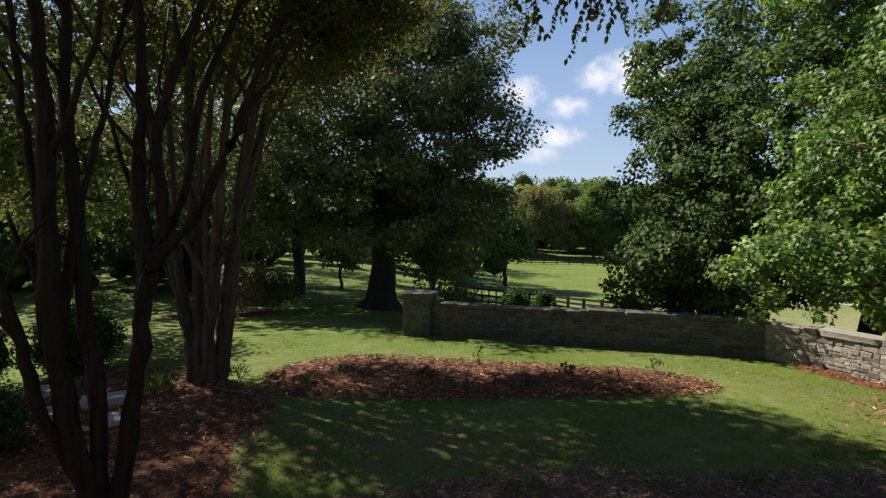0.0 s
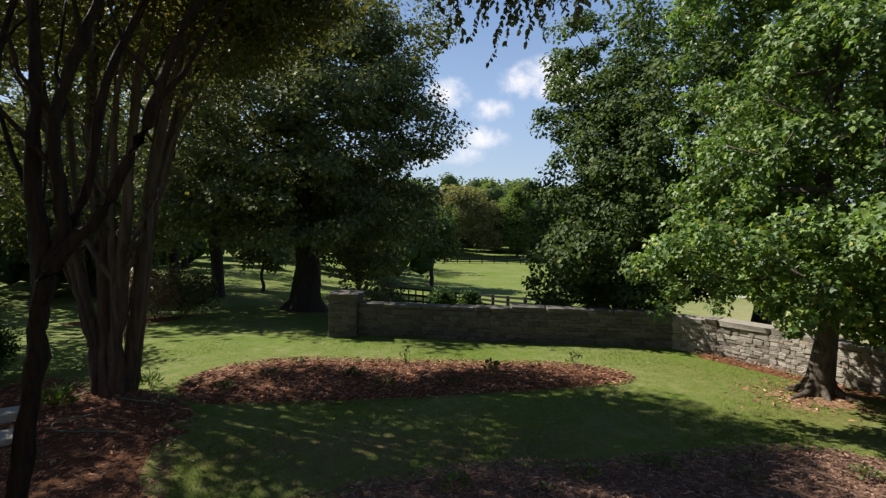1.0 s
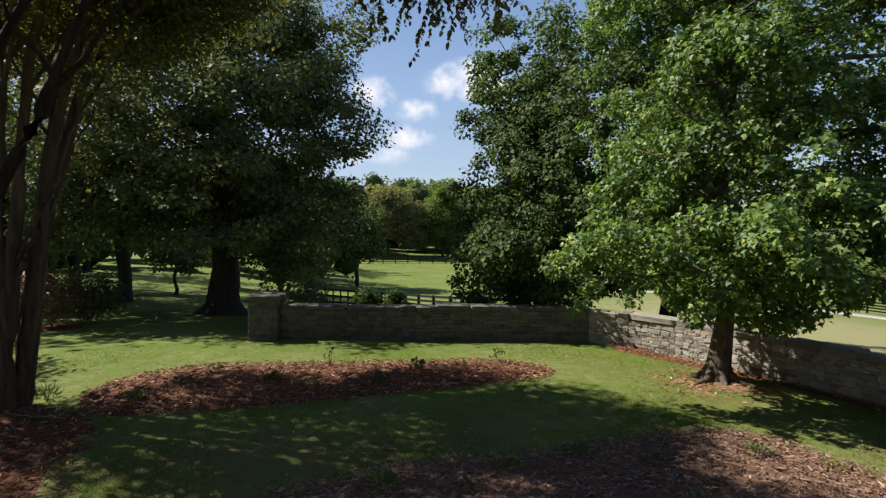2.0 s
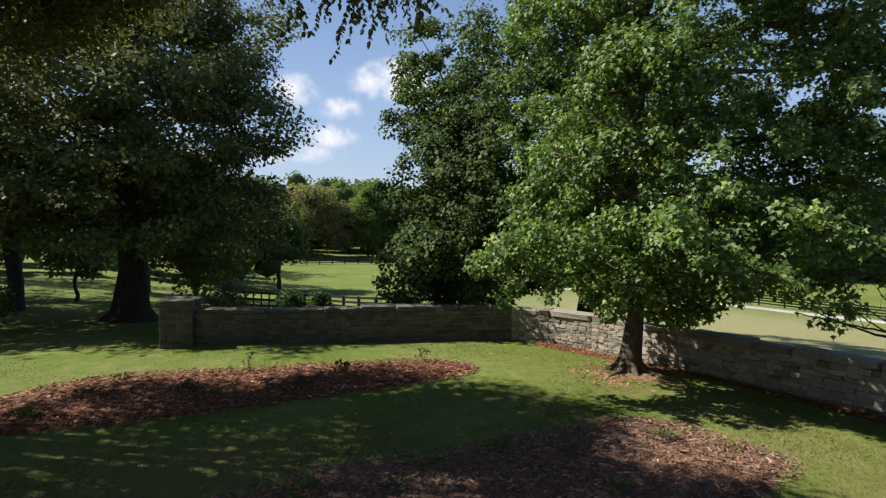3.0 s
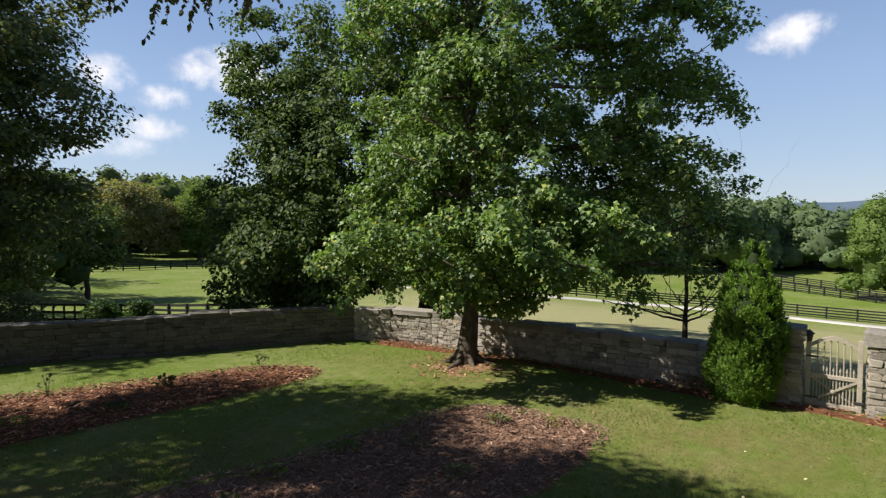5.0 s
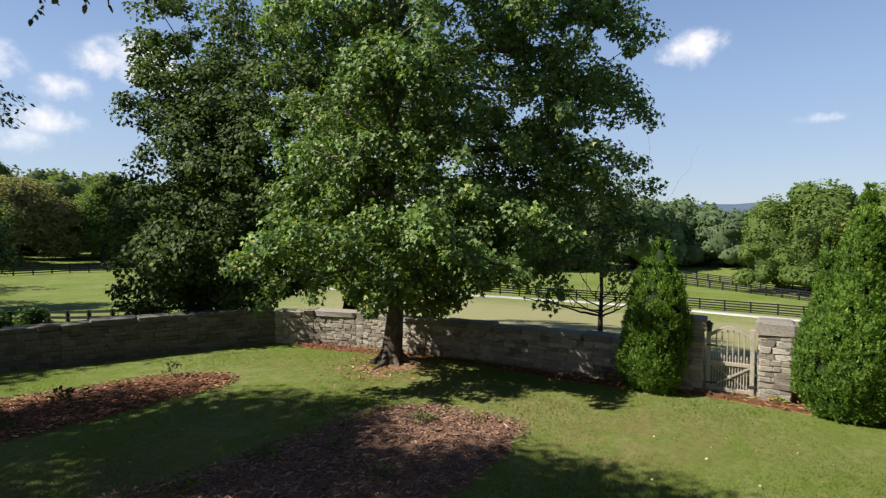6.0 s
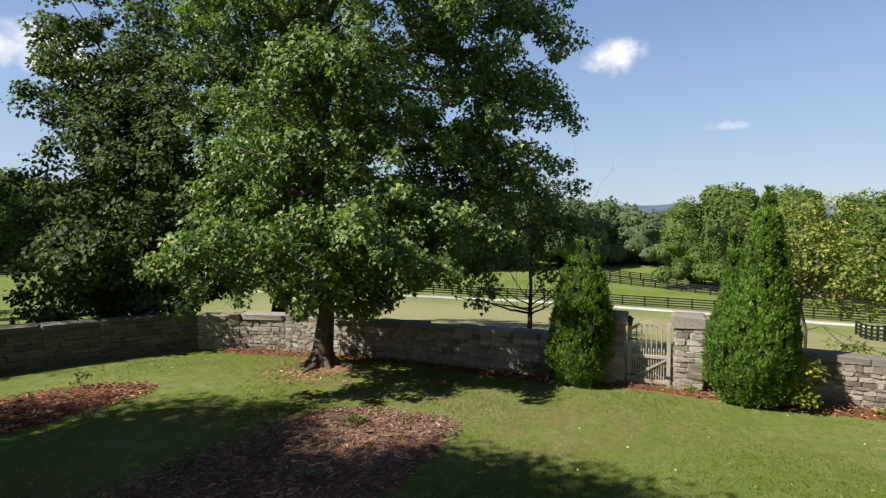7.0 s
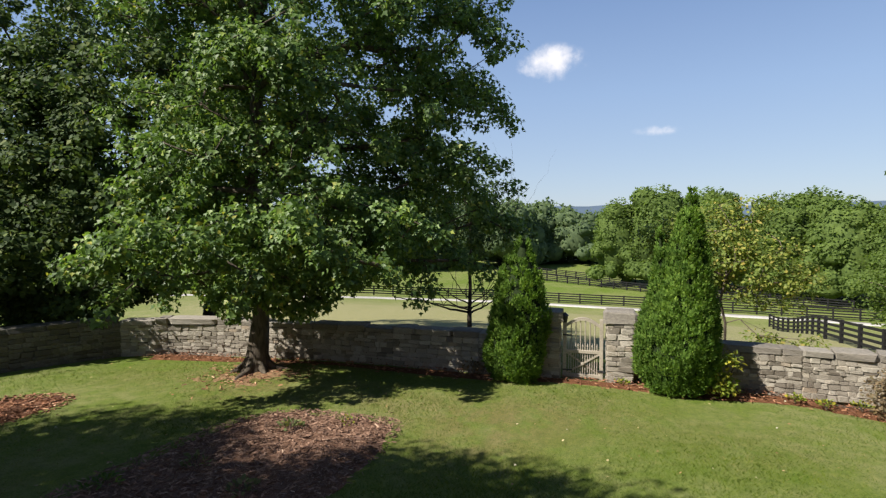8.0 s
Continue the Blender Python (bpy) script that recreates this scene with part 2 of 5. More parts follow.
L_DARK = leaf_material("dark_tree_leaf", [(0, (0.042, 0.071, 0.029)), (0.5, (0.072, 0.113, 0.040)), (0.9, (0.114, 0.164, 0.052)), (1, (0.175, 0.198, 0.052))], 0.6, 0.32, tint=(1.25, 1.3, 0.65), gloss=0.14)
L_OAK = leaf_material("oak_leaf", [(0, (0.089, 0.109, 0.050)), (0.5, (0.147, 0.175, 0.076)), (0.9, (0.200, 0.234, 0.097)), (1, (0.248, 0.242, 0.092))], 0.6, 0.28, tint=(1.2, 1.15, 0.7), gloss=0.14)
L_CRAPE = leaf_material("crape_leaf", [(0, (0.070, 0.080, 0.034)), (0.5, (0.116, 0.126, 0.048)), (0.92, (0.162, 0.168, 0.060)), (0.985, (0.175, 0.145, 0.05)), (1, (0.25, 0.12, 0.04))], 0.55, 0.38, tint=(1.25, 1.2, 0.65), gloss=0.18)
L_ARB = leaf_material("arborvitae_spray", [(0, (0.090, 0.170, 0.036)), (0.5, (0.138, 0.235, 0.047)), (0.9, (0.185, 0.285, 0.060)), (1, (0.215, 0.30, 0.066))], 0.75, 0.34, tint=(1.2, 1.3, 0.6), gloss=0.08)
# paler, bluer leaf colour: haze painted into the far trees
L_FAR = leaf_material("hazy_far_leaf", [(0, (0.105, 0.150, 0.085)), (0.5, (0.130, 0.181, 0.097)), (1, (0.152, 0.205, 0.108))], 0.7, 0.45, gloss=0.08)
L_WOOD = leaf_material("north_wood_leaf", [(0, (0.082, 0.112, 0.050)), (0.5, (0.104, 0.138, 0.060)), (1, (0.124, 0.160, 0.068))], 0.7, 0.45, gloss=0.08)
L_OLIVE = leaf_material("olive_leaf", [(0, (0.107, 0.159, 0.046)), (0.5, (0.135, 0.194, 0.056)), (1, (0.159, 0.222, 0.062))], 0.65, 0.45, gloss=0.1)
L_PEAR = leaf_material("pear_leaf", [(0, (0.147, 0.200, 0.050)), (0.5, (0.211, 0.262, 0.062)), (0.85, (0.280, 0.304, 0.075)), (1, (0.420, 0.331, 0.100))], 0.55, 0.4, gloss=0.2)
L_BROWN = leaf_material("browning_leaf", [(0, (0.19, 0.19, 0.10)), (0.5, (0.24, 0.225, 0.12)), (1, (0.28, 0.25, 0.14))], 0.65, 0.5, gloss=0.12)
L_LIME = leaf_material("light_green_leaf", [(0, (0.06, 0.11, 0.02)), (0.5, (0.10, 0.17, 0.03)), (1, (0.15, 0.22, 0.05))], 0.5, 0.35, gloss=0.25)
L_YELLOW = leaf_material("yellow_leaf", [(0, (0.13, 0.20, 0.03)), (0.6, (0.25, 0.29, 0.045)), (1, (0.50, 0.40, 0.06))], 0.5, 0.35, gloss=0.3)
L_RED = leaf_material("reddish_leaf", [(0, (0.12, 0.105, 0.06)), (0.5, (0.20, 0.155, 0.095)), (1, (0.29, 0.21, 0.14))], 0.5, 0.3, tint=(1.2, 0.9, 0.6), gloss=0.3)
L_BOX = leaf_material("boxwood_leaf", [(0, (0.026, 0.055, 0.014)), (0.5, (0.045, 0.088, 0.022)), (1, (0.085, 0.14, 0.034))], 0.5, 0.3, gloss=0.12)


# ---- mesh helpers ----
def np_mesh(name, verts, faces, material, smooth=False):
    """A mesh from an array of places and an array of faces that all have as many corners."""
    verts, faces = np.asarray(verts, np.float32), np.asarray(faces, np.int32)
    me = bpy.data.meshes.new(name)
    k = faces.shape[1]
    me.vertices.add(len(verts))
    me.vertices.foreach_set("co", verts.ravel())
    me.loops.add(faces.size)
    me.loops.foreach_set("vertex_index", faces.ravel())
    me.polygons.add(len(faces))
    me.polygons.foreach_set("loop_start", np.arange(0, faces.size, k, dtype=np.int32))
    if smooth:
        me.polygons.foreach_set("use_smooth", np.ones(len(faces), bool))
    me.update(calc_edges=True)
    if material:
        me.materials.append(material)
    return me


def bm_mesh(name, bm, material):
    me = bpy.data.meshes.new(name)
    bm.to_mesh(me)
    bm.free()
    me.materials.append(material)
    return me


def part(name, data, material, parent, label=""):
    """One mesh object under a thing or a part, from a bmesh or a mesh."""
    if isinstance(data, bmesh.types.BMesh):
        data = bm_mesh(name, data, material)
    ob = new(name, data)
    ob.parent = parent
    return tagged(ob, label)


def thing(name, label, category, group="", at=(0, 0, 0), rz=0.0, kind=""):
    ob = new(name)
    ob.empty_display_size = 0.2
    ob.matrix_basis = pose(*at, 0, 0, rz)
    return tagged(ob, label, category, group, kind)


def box(bm, x0, x1, y0, y1, z0, z1, bevel=0.0):
    r = bmesh.ops.create_cube(bm, size=1.0)
    for v in r["verts"]:
        v.co = ((x0 + x1) / 2 + v.co.x * (x1 - x0), (y0 + y1) / 2 + v.co.y * (y1 - y0), (z0 + z1) / 2 + v.co.z * (z1 - z0))
    if bevel:
        edges = list({e for v in r["verts"] for e in v.link_edges})
        bmesh.ops.bevel(bm, geom=edges, offset=bevel, segments=1, affect="EDGES")


def sstep(a, b, x):
    u = np.clip((x - a) / (b - a), 0, 1)
    return u * u * (3 - 2 * u)


def terrain(x, y):
    """Height of the ground: a level garden on a knoll, pasture falling away, low hills far off."""
    x, y = np.asarray(x, float), np.asarray(y, float)
    r = np.hypot(x - 2, y - 5)
    az = np.degrees(np.arctan2(x - 2, y - 5))
    u = np.clip((r - 13) / 50, 0, 1)
    fall = 1 - (1 - u) ** 2.2
    side = np.where(az < 60, 0.34 + 0.66 * sstep(-22, 12, az), 1.0)
    side = np.where(az > 125, 1 - 0.75 * sstep(125, 165, az), side)
    right = sstep(25, 72, az) * (1 - sstep(130, 170, az))
    z = -3.9 * side * fall - 2.8 * right * sstep(36, 66, r)
    z = z + 1.2 * sstep(80, 160, r) + 19 * sstep(130, 420, r) * sstep(45, 10, np.abs(az))
    z = z + 0.25 * np.sin(x * 0.07 + 1) * np.cos(y * 0.06) * sstep(25, 60, r)
    return z


def ground_z(x, y):
    return float(terrain(x, y))


rng = np.random.default_rng(7)


def basis(n):
    n = n / np.linalg.norm(n)
    a = np.array((0, 0, 1.0)) if abs(n[2]) < 0.9 else np.array((1.0, 0, 0))
    u = np.cross(a, n)
    u /= np.linalg.norm(u)
    return u, np.cross(n, u)


def tubes(paths, sides=7):
    """Round limbs along polylines. paths: lists of (x, y, z, radius)."""
    V, F = [], []
    for path in paths:
        path = np.asarray(path, float)
        base, n = len(V), len(path)
        twist = rng.random() * 6
        for i in range(n):
            d = path[min(i + 1, n - 1), :3] - path[max(i - 1, 0), :3]
            u, v = basis(d + 1e-9)
            for j in range(sides):
                a = twist + 2 * math.pi * j / sides
                k = path[i, 3] * (1 + 0.10 * math.sin(3 * a + i) + 0.05 * math.sin(5 * a - 2 * i))
                V.append(path[i, :3] + k * (math.cos(a) * u + math.sin(a) * v))
        for i in range(n - 1):
            for j in range(sides):
                a, b = base + i * sides + j, base + i * sides + (j + 1) % sides
                F.append((a, b, b + sides, a + sides))
        tip = len(V)
        V.append(path[-1, :3])
        for j in range(sides):
            F.append((base + (n - 1) * sides + j, base + (n - 1) * sides + (j + 1) % sides, tip, tip))
    return np.array(V), F


def tube_mesh(name, paths, material, sides=7):
    V, F = tubes(paths, sides)
    me = bpy.data.meshes.new(name)
    me.from_pydata(V.tolist(), [], [f[:3] if f[2] == f[3] else f for f in F])
    me.polygons.foreach_set("use_smooth", np.ones(len(me.polygons), bool))
    me.materials.append(material)
    return me


LEAF = {  # outlines in a leaf's own plane (x across, y along), and the faces over them
    "maple": ([(0, 0), (0.58, 0.30), (0.20, 0.55), (0, 1.0), (-0.20, 0.55), (-0.58, 0.30)],
              [(0, 1, 2), (0, 2, 3), (0, 3, 4), (0, 4, 5)]),
    "oval": ([(0, 0), (0.30, 0.35), (0.22, 0.75), (0, 1.0), (-0.22, 0.75), (-0.30, 0.35)],
             [(0, 1, 2), (0, 2, 3), (0, 3, 4), (0, 4, 5)]),
    "plain": ([(0, 0), (0.36, 0.5), (0, 1.0), (-0.36, 0.5)], [(0, 1, 2), (0, 2, 3)]),
    "broad": ([(0, 0), (0.46, 0.42), (0, 1.0), (-0.46, 0.42)], [(0, 1, 2), (0, 2, 3)]),
    "shred": ([(-0.10, 0), (0.13, 0.08), (0.09, 0.95), (-0.12, 1.0)], [(0, 1, 2), (0, 2, 3)]),
    "sprig": ([(-0.26, 0.1), (0.3, 0.0), (0.02, 1.0)], [(0, 1, 2)]),
    "blade": ([(-0.06, 0), (0.06, 0), (0, 1.0)], [(0, 1, 2)]),
}


def leaves(name, centres, along, normal, size, shape, material, fold=0.18, core=None):
    """Many single leaves: places, the way each one points, the way its face looks, and its length."""
    pts, faces = LEAF[shape]
    pts, faces = np.array(pts), np.array(faces)
    along = along / (np.linalg.norm(along, axis=1, keepdims=True) + 1e-9)
    across = np.cross(along, normal)
    across /= np.linalg.norm(across, axis=1, keepdims=True) + 1e-9
    face = np.cross(across, along)
    s = np.asarray(size)[:, None, None]
    V = centres[:, None] + s * (pts[None, :, :1] * across[:, None] + pts[None, :, 1:] * along[:, None]
                                + (fold * np.abs(pts[None, :, :1]) - 0.22 * fold * pts[None, :, 1:] ** 2) * face[:, None])
    n, k = len(centres), len(pts)
    Fc = faces[None] + (np.arange(n) * k)[:, None, None]
    V, Fc = V.reshape(-1, 3), Fc.reshape(-1, 3)
    if core is not None:
        Fc = np.concatenate([Fc, core[1] + len(V)])
        V = np.concatenate([V, core[0]])
    return np_mesh(name, V, Fc, material)


def in_ellipsoids(blobs, total):
    """Places spread over a crown of ellipsoids (x, y, z, rx, ry, rz, weight), more of them near the outside."""
    w = np.array([b[6] * b[3] * b[4] * b[5] for b in blobs]) ** 0.75
    out = []
    for b, k in zip(blobs, np.maximum(1, np.round(total * w / w.sum()).astype(int))):
        d = rng.normal(size=(k, 3))
        d /= np.linalg.norm(d, axis=1, keepdims=True)
        out.append(np.array(b[:3]) + d * (rng.random((k, 1)) ** 0.28) * np.array(b[3:6]))
    return np.concatenate(out)


def grow(base, trunk, targets, thin=0.011, power=0.46, droop=0.12, r_min=0.006):
    """Limbs from a trunk (a polyline from the base) to every target; each joins the nearest limb that stands. Returns paths with radii."""
    nodes = [np.array(p, float) for p in trunk]
    parent = [-1] + list(range(len(trunk) - 1))
    height = nodes[-1][2] - nodes[0][2]
    order = np.argsort(np.linalg.norm(targets - nodes[-1], axis=1) + rng.random(len(targets)) * 1.5)
    ends = []
    low = nodes[0][2] + 0.25 * height
    for i in order:
        t = targets[i]
        P = np.array(nodes)
        d = P - t
        cost = np.linalg.norm(d, axis=1) + 0.9 * np.maximum(0, P[:, 2] - t[2] + 0.1) + 100 * (P[:, 2] < low)
        j = int(np.argmin(cost))
        a = nodes[j]
        L = np.linalg.norm(t - a)
        k = max(1, int(L / 0.8))
        bend = rng.normal(size=3) * 0.09 * L
        last = j
        for s in range(1, k + 1):
            f = s / k
            p = a + (t - a) * f + bend * math.sin(math.pi * f) + np.array((0, 0, droop * L * math.sin(math.pi * f)))
            nodes.append(p)
            parent.append(last)
            last = len(nodes) - 1
        ends.append(last)
    load = np.zeros(len(nodes))
    for e in ends:
        load[e] += 1
    for i in range(len(nodes) - 1, 0, -1):
        load[parent[i]] += load[i]
    rad = np.maximum(r_min, thin * np.maximum(load, 1) ** power)
    kids = [[] for _ in nodes]
    for i, p in enumerate(parent):
        if p >= 0:
            kids[p].append(i)
    paths, starts = [], [(0, None)]
    while starts:
        i, frm = starts.pop()
        path = [] if frm is None else [(*nodes[frm], min(rad[frm], rad[i] * 1.2))]
        while True:
            path.append((*nodes[i], rad[i]))
            if not kids[i]:
                break
            big = max(kids[i], key=lambda c: load[c])
            starts += [(c, i) for c in kids[i] if c != big]
            i = big
        if len(path) > 1:
            paths.append(path)
    return paths


def leafy(name, targets, per, spread, size, shape, material, parent, flat=0.6, hang=0.35, label="", jitter=0.22, up=0.6, out=0.55, lump=0.8):
    """A crown: a rounded tuft of leaves round every twig end, the leaves facing out of the tuft."""
    n = len(targets) * per
    t = np.repeat(targets, per, axis=0)
    full = np.repeat(rng.uniform(0.7, 1.25, len(targets)), per)[:, None]
    d = rng.normal(size=(n, 3))
    d /= np.linalg.norm(d, axis=1, keepdims=True)
    off = d * spread * full * 1.15 * rng.random((n, 1)) ** 0.42
    off[:, 2] *= flat
    c = t + off
    along = d * np.array((1, 1, 0.3)) * 0.7 + rng.normal(size=(n, 3)) * 0.4
    along[:, 2] -= hang
    away = t - targets.mean(0)
    away /= np.linalg.norm(away, axis=1, keepdims=True) + 1e-6
    normal = rng.normal(size=(n, 3)) * 0.38 + np.array((0, 0, up)) + d * lump + away * out
    s = size * (1 + jitter * rng.normal(size=n).clip(-2, 2))
    return part(name, leaves(name, c, along, normal, s, shape, material), material, parent, label)


def tree(name, label, at, height, blobs, clusters, per, spread, size, shape, leaf, bark, trunk_r=0.25, lean=(0, 0),
         group="", category="tree", thin=0.011, hang=0.35, fork=0.55, flare=1.5, twigs=True, power=0.46, flat=0.6, targets=None, up=0.6, out=0.55):
    """A tree: blobs of its crown are given from the foot of its trunk."""
    z0 = ground_z(*at)
    ob = thing(name, label, category, group, (at[0], at[1], z0 - 0.03))
    if targets is None:
        targets = in_ellipsoids(blobs, clusters)
    n = 6
    spine = [(lean[0] * (i / n) ** 1.3 + 0.10 * math.sin(i * 1.7), lean[1] * (i / n) ** 1.3 + 0.10 * math.cos(i * 2.1) - 0.10, height * fork * i / n) for i in range(n + 1)]
    if twigs:
        paths = grow(spine[0], spine, targets, thin, power=power)
    else:
        paths = [[(*p, 1) for p in spine]]
    top = paths[0]
    scale = trunk_r / top[1][3]
    fixed = []
    for i, (x, y, z, r) in enumerate(top):
        f = i / max(1, len(top) - 1)
        k = scale * (1 - f) + min(scale, 1.0) * f if twigs else trunk_r * (1 - 0.6 * f)
        fixed.append((x, y, z, r * k * (flare if i == 0 else 1)))
    fixed.insert(1, (*(np.array(fixed[0][:3]) * 0.75 + np.array(fixed[1][:3]) * 0.25), fixed[1][3] * (1 + (flare - 1) * 0.3)))
    paths[0] = fixed
    part("trunk", tube_mesh("trunk", paths, bark, 7), bark, ob)
    leafy("crown", targets, per, spread, size, shape, leaf, ob, hang=hang, flat=flat, up=up, out=out)
    return ob


# ---- the ground ----
def build_ground():
    rings = np.concatenate([np.arange(0.5, 30, 0.5), 30 * 1.035 ** np.arange(0, 136)])
    n = 180
    a = np.arange(n) / n * 2 * math.pi
    X = np.concatenate([[0], (rings[:, None] * np.sin(a)).ravel()])
    Y = np.concatenate([[0], (rings[:, None] * np.cos(a)).ravel()])
    Z = terrain(X, Y) + 0.03 * np.sin(X * 0.9 + 0.4 * Y) * np.cos(Y * 0.7) * (np.hypot(X, Y) > 4)
    i = np.arange(len(rings) - 1)[:, None] * n + 1
    j = np.arange(n)[None]
    k = (j + 1) % n
    quads = np.stack([i + j, i + n + j, i + n + k, i + k], -1).reshape(-1, 4)
    fan = np.stack([np.zeros(n, int), 1 + np.arange(n), 1 + (np.arange(n) + 1) % n, 1 + (np.arange(n) + 1) % n], -1)
    me = bpy.data.meshes.new("ground")
    me.from_pydata(np.stack([X, Y, Z], -1).tolist(), [], quads[:, ::-1].tolist() + fan[:, 2::-1].tolist())
    me.polygons.foreach_set("use_smooth", np.ones(len(me.polygons), bool))
    at = me.attributes.new("dry", "FLOAT", "POINT")
    r, az = np.hypot(X - 2, Y - 5), np.degrees(np.arctan2(X - 2, Y - 5))
    at.data.foreach_set("value", (0.75 * sstep(12.5, 16, r) * sstep(22, 48, az) * sstep(75, 45, r) ).astype(np.float32))
    worn = sum(k * np.exp(-((X - x0) / rx) ** 2 - ((Y - y0) / ry) ** 2) for x0, y0, rx, ry, k in (
        (-1.2, 8.9, 2.2, 1.1, 0.9), (2.0, 8.8, 2.0, 0.7, 0.7), (9.2, 9.6, 1.6, 1.8, 0.55), (9.4, 5.6, 1.2, 1.6, 0.45), (8.9, 3.6, 1.8, 1.3, 0.5), (10.6, 2.4, 1.5, 1.5, 0.35), (10.4, -0.5, 1.6, 1.6, 0.25), (-3.6, 13.6, 0.8, 0.8, 0.5), (8.2, 12.6, 1.2, 1.2, 0.3)))
    me.attributes.new("worn", "FLOAT", "POINT").data.foreach_set("value", worn.clip(0, 1).astype(np.float32))
    me.materials.append(GRASS)
    tagged(new("ground", me), "green lawn running into dry rolling pasture", "ground", kind="structure")


build_ground()


def strip(name, pts, width, lift, material, label, category):
    """A flat band that follows the ground."""
    P = np.array(pts, float)
    fine = []
    for a, b in zip(P[:-1], P[1:]):
        k = max(2, int(np.linalg.norm(b - a) / 2))
        fine += [a + (b - a) * i / k for i in range(k)]
    P = np.array(fine + [P[-1]])
    T = np.gradient(P, axis=0)
    T /= np.linalg.norm(T, axis=1, keepdims=True)
    S = np.stack([T[:, 1], -T[:, 0]], -1)
    rows = []
    for f in (-0.5, -0.45, 0, 0.45, 0.5):
        q = P + S * width * f
        rows.append(np.column_stack([q, terrain(q[:, 0], q[:, 1]) + (lift if abs(f) < 0.48 else -0.1)]))
    V = np.stack(rows, 1).reshape(-1, 3)
    F = [(i * 5 + j, i * 5 + j + 1, i * 5 + 6 + j, i * 5 + 5 + j) for i in range(len(P) - 1) for j in range(4)]
    ob = new(name, np_mesh(name, V, F, material, True))
    return tagged(ob, label, category, kind="structure")


# the outlines of the mulch beds
def smooth_loop(pts, n=8):
    P = np.array(pts, float)
    out = []
    for i in range(len(P)):
        a, b, c, d = P[i - 1], P[i], P[(i + 1) % len(P)], P[(i + 2) % len(P)]
        for s in range(n):
            t = s / n
            out.append(0.5 * (2 * b + (c - a) * t + (2 * a - 5 * b + 4 * c - d) * t * t + (3 * b - a - 3 * c + d) * t ** 3))
    return np.array(out)


def inside(loop, x, y):
    x0, y0 = loop[:, 0], loop[:, 1]
    x1, y1 = np.roll(x0, -1), np.roll(y0, -1)
    hit = np.zeros(len(x), bool)
    for a, b, c, d in zip(x0, y0, x1, y1):
        if b != d:
            hit ^= ((b > y) != (d > y)) & (x < (c - a) * (y - b) / (d - b) + a)
    return hit


BEDS = {
    "garden_bed": [(-4.45, 13.0), (-4.0, 14.2), (-2.9, 15.0), (-1.3, 15.05), (1.0, 14.5), (3.2, 14.05), (5.2, 13.6), (6.25, 12.75), (6.35, 12.0),
                   (5.6, 11.6), (3.8, 11.45), (1.4, 11.3), (-1.0, 11.25), (-2.7, 11.4), (-3.8, 11.8)],
    "near_bed": [(8.5, 5.3), (8.4, 6.2), (8.05, 7.35), (7.3, 7.95), (6.0, 8.12), (5.0, 8.05), (3.85, 7.95), (2.75, 8.05), (1.9, 8.1), (0.6, 7.9), (-0.9, 7.4), (-2.0, 6.8),
                 (-2.0, 4.4), (2.0, 4.2), (5.0, 4.5), (6.6, 4.7), (7.8, 4.9)],
    "corner_bed": [(-7.6, 13.9), (-6.3, 13.2), (-5.0, 12.75), (-4.0, 11.95), (-3.35, 10.85), (-3.15, 9.4), (-2.9, 8.0), (-2.5, 6.6), (-3.2, 4.2), (-6.5, 4.0), (-9.5, 6.0), (-10.0, 9.5), (-9.0, 12.5)],
    "wall_bed": [(9.0, 14.3), (9.5, 12.9), (9.9, 11.6), (10.6, 9.6), (11.05, 7.4), (11.35, 5.9), (11.55, 4.9), (12.2, 3.35), (12.35, 2.1), (12.6, 0.4), (13.0, -1.0), (12.8, -2.6), (13.0, -6.0), (13.0, -9.0),
                 (14.1, -9.0), (14.05, -2.7), (13.65, 0.0), (13.15, 2.2), (12.7, 3.9), (12.35, 5.2), (11.85, 7.5), (11.25, 9.7), (10.4, 12.6), (9.8, 14.0)],
    "shrub_bed": [(-12.8, 25.2), (-11.0, 26.2), (-8.4, 25.6), (-8.2, 24.3), (-10.5, 23.6), (-12.6, 24.0)],
}
LOOPS = {k: smooth_loop(v) for k, v in BEDS.items()}


def bed_height(loop, x, y):
    """Top of a mulch bed over the ground: a low dome with an edge."""
    d = np.concatenate([np.min(np.hypot(loop[:, 0][None] - a[:, None], loop[:, 1][None] - b[:, None]), axis=1) for a, b in zip(np.array_split(x, 24), np.array_split(y, 24))])
    n = np.array([noise.noise((a * 1.5, b * 1.5, 0)) for a, b in zip(x, y)])
    return -0.05 + 0.10 * np.minimum(1, d / 0.12) + 0.05 * np.minimum(1, d / 1.2) * (0.6 + 0.8 * n)


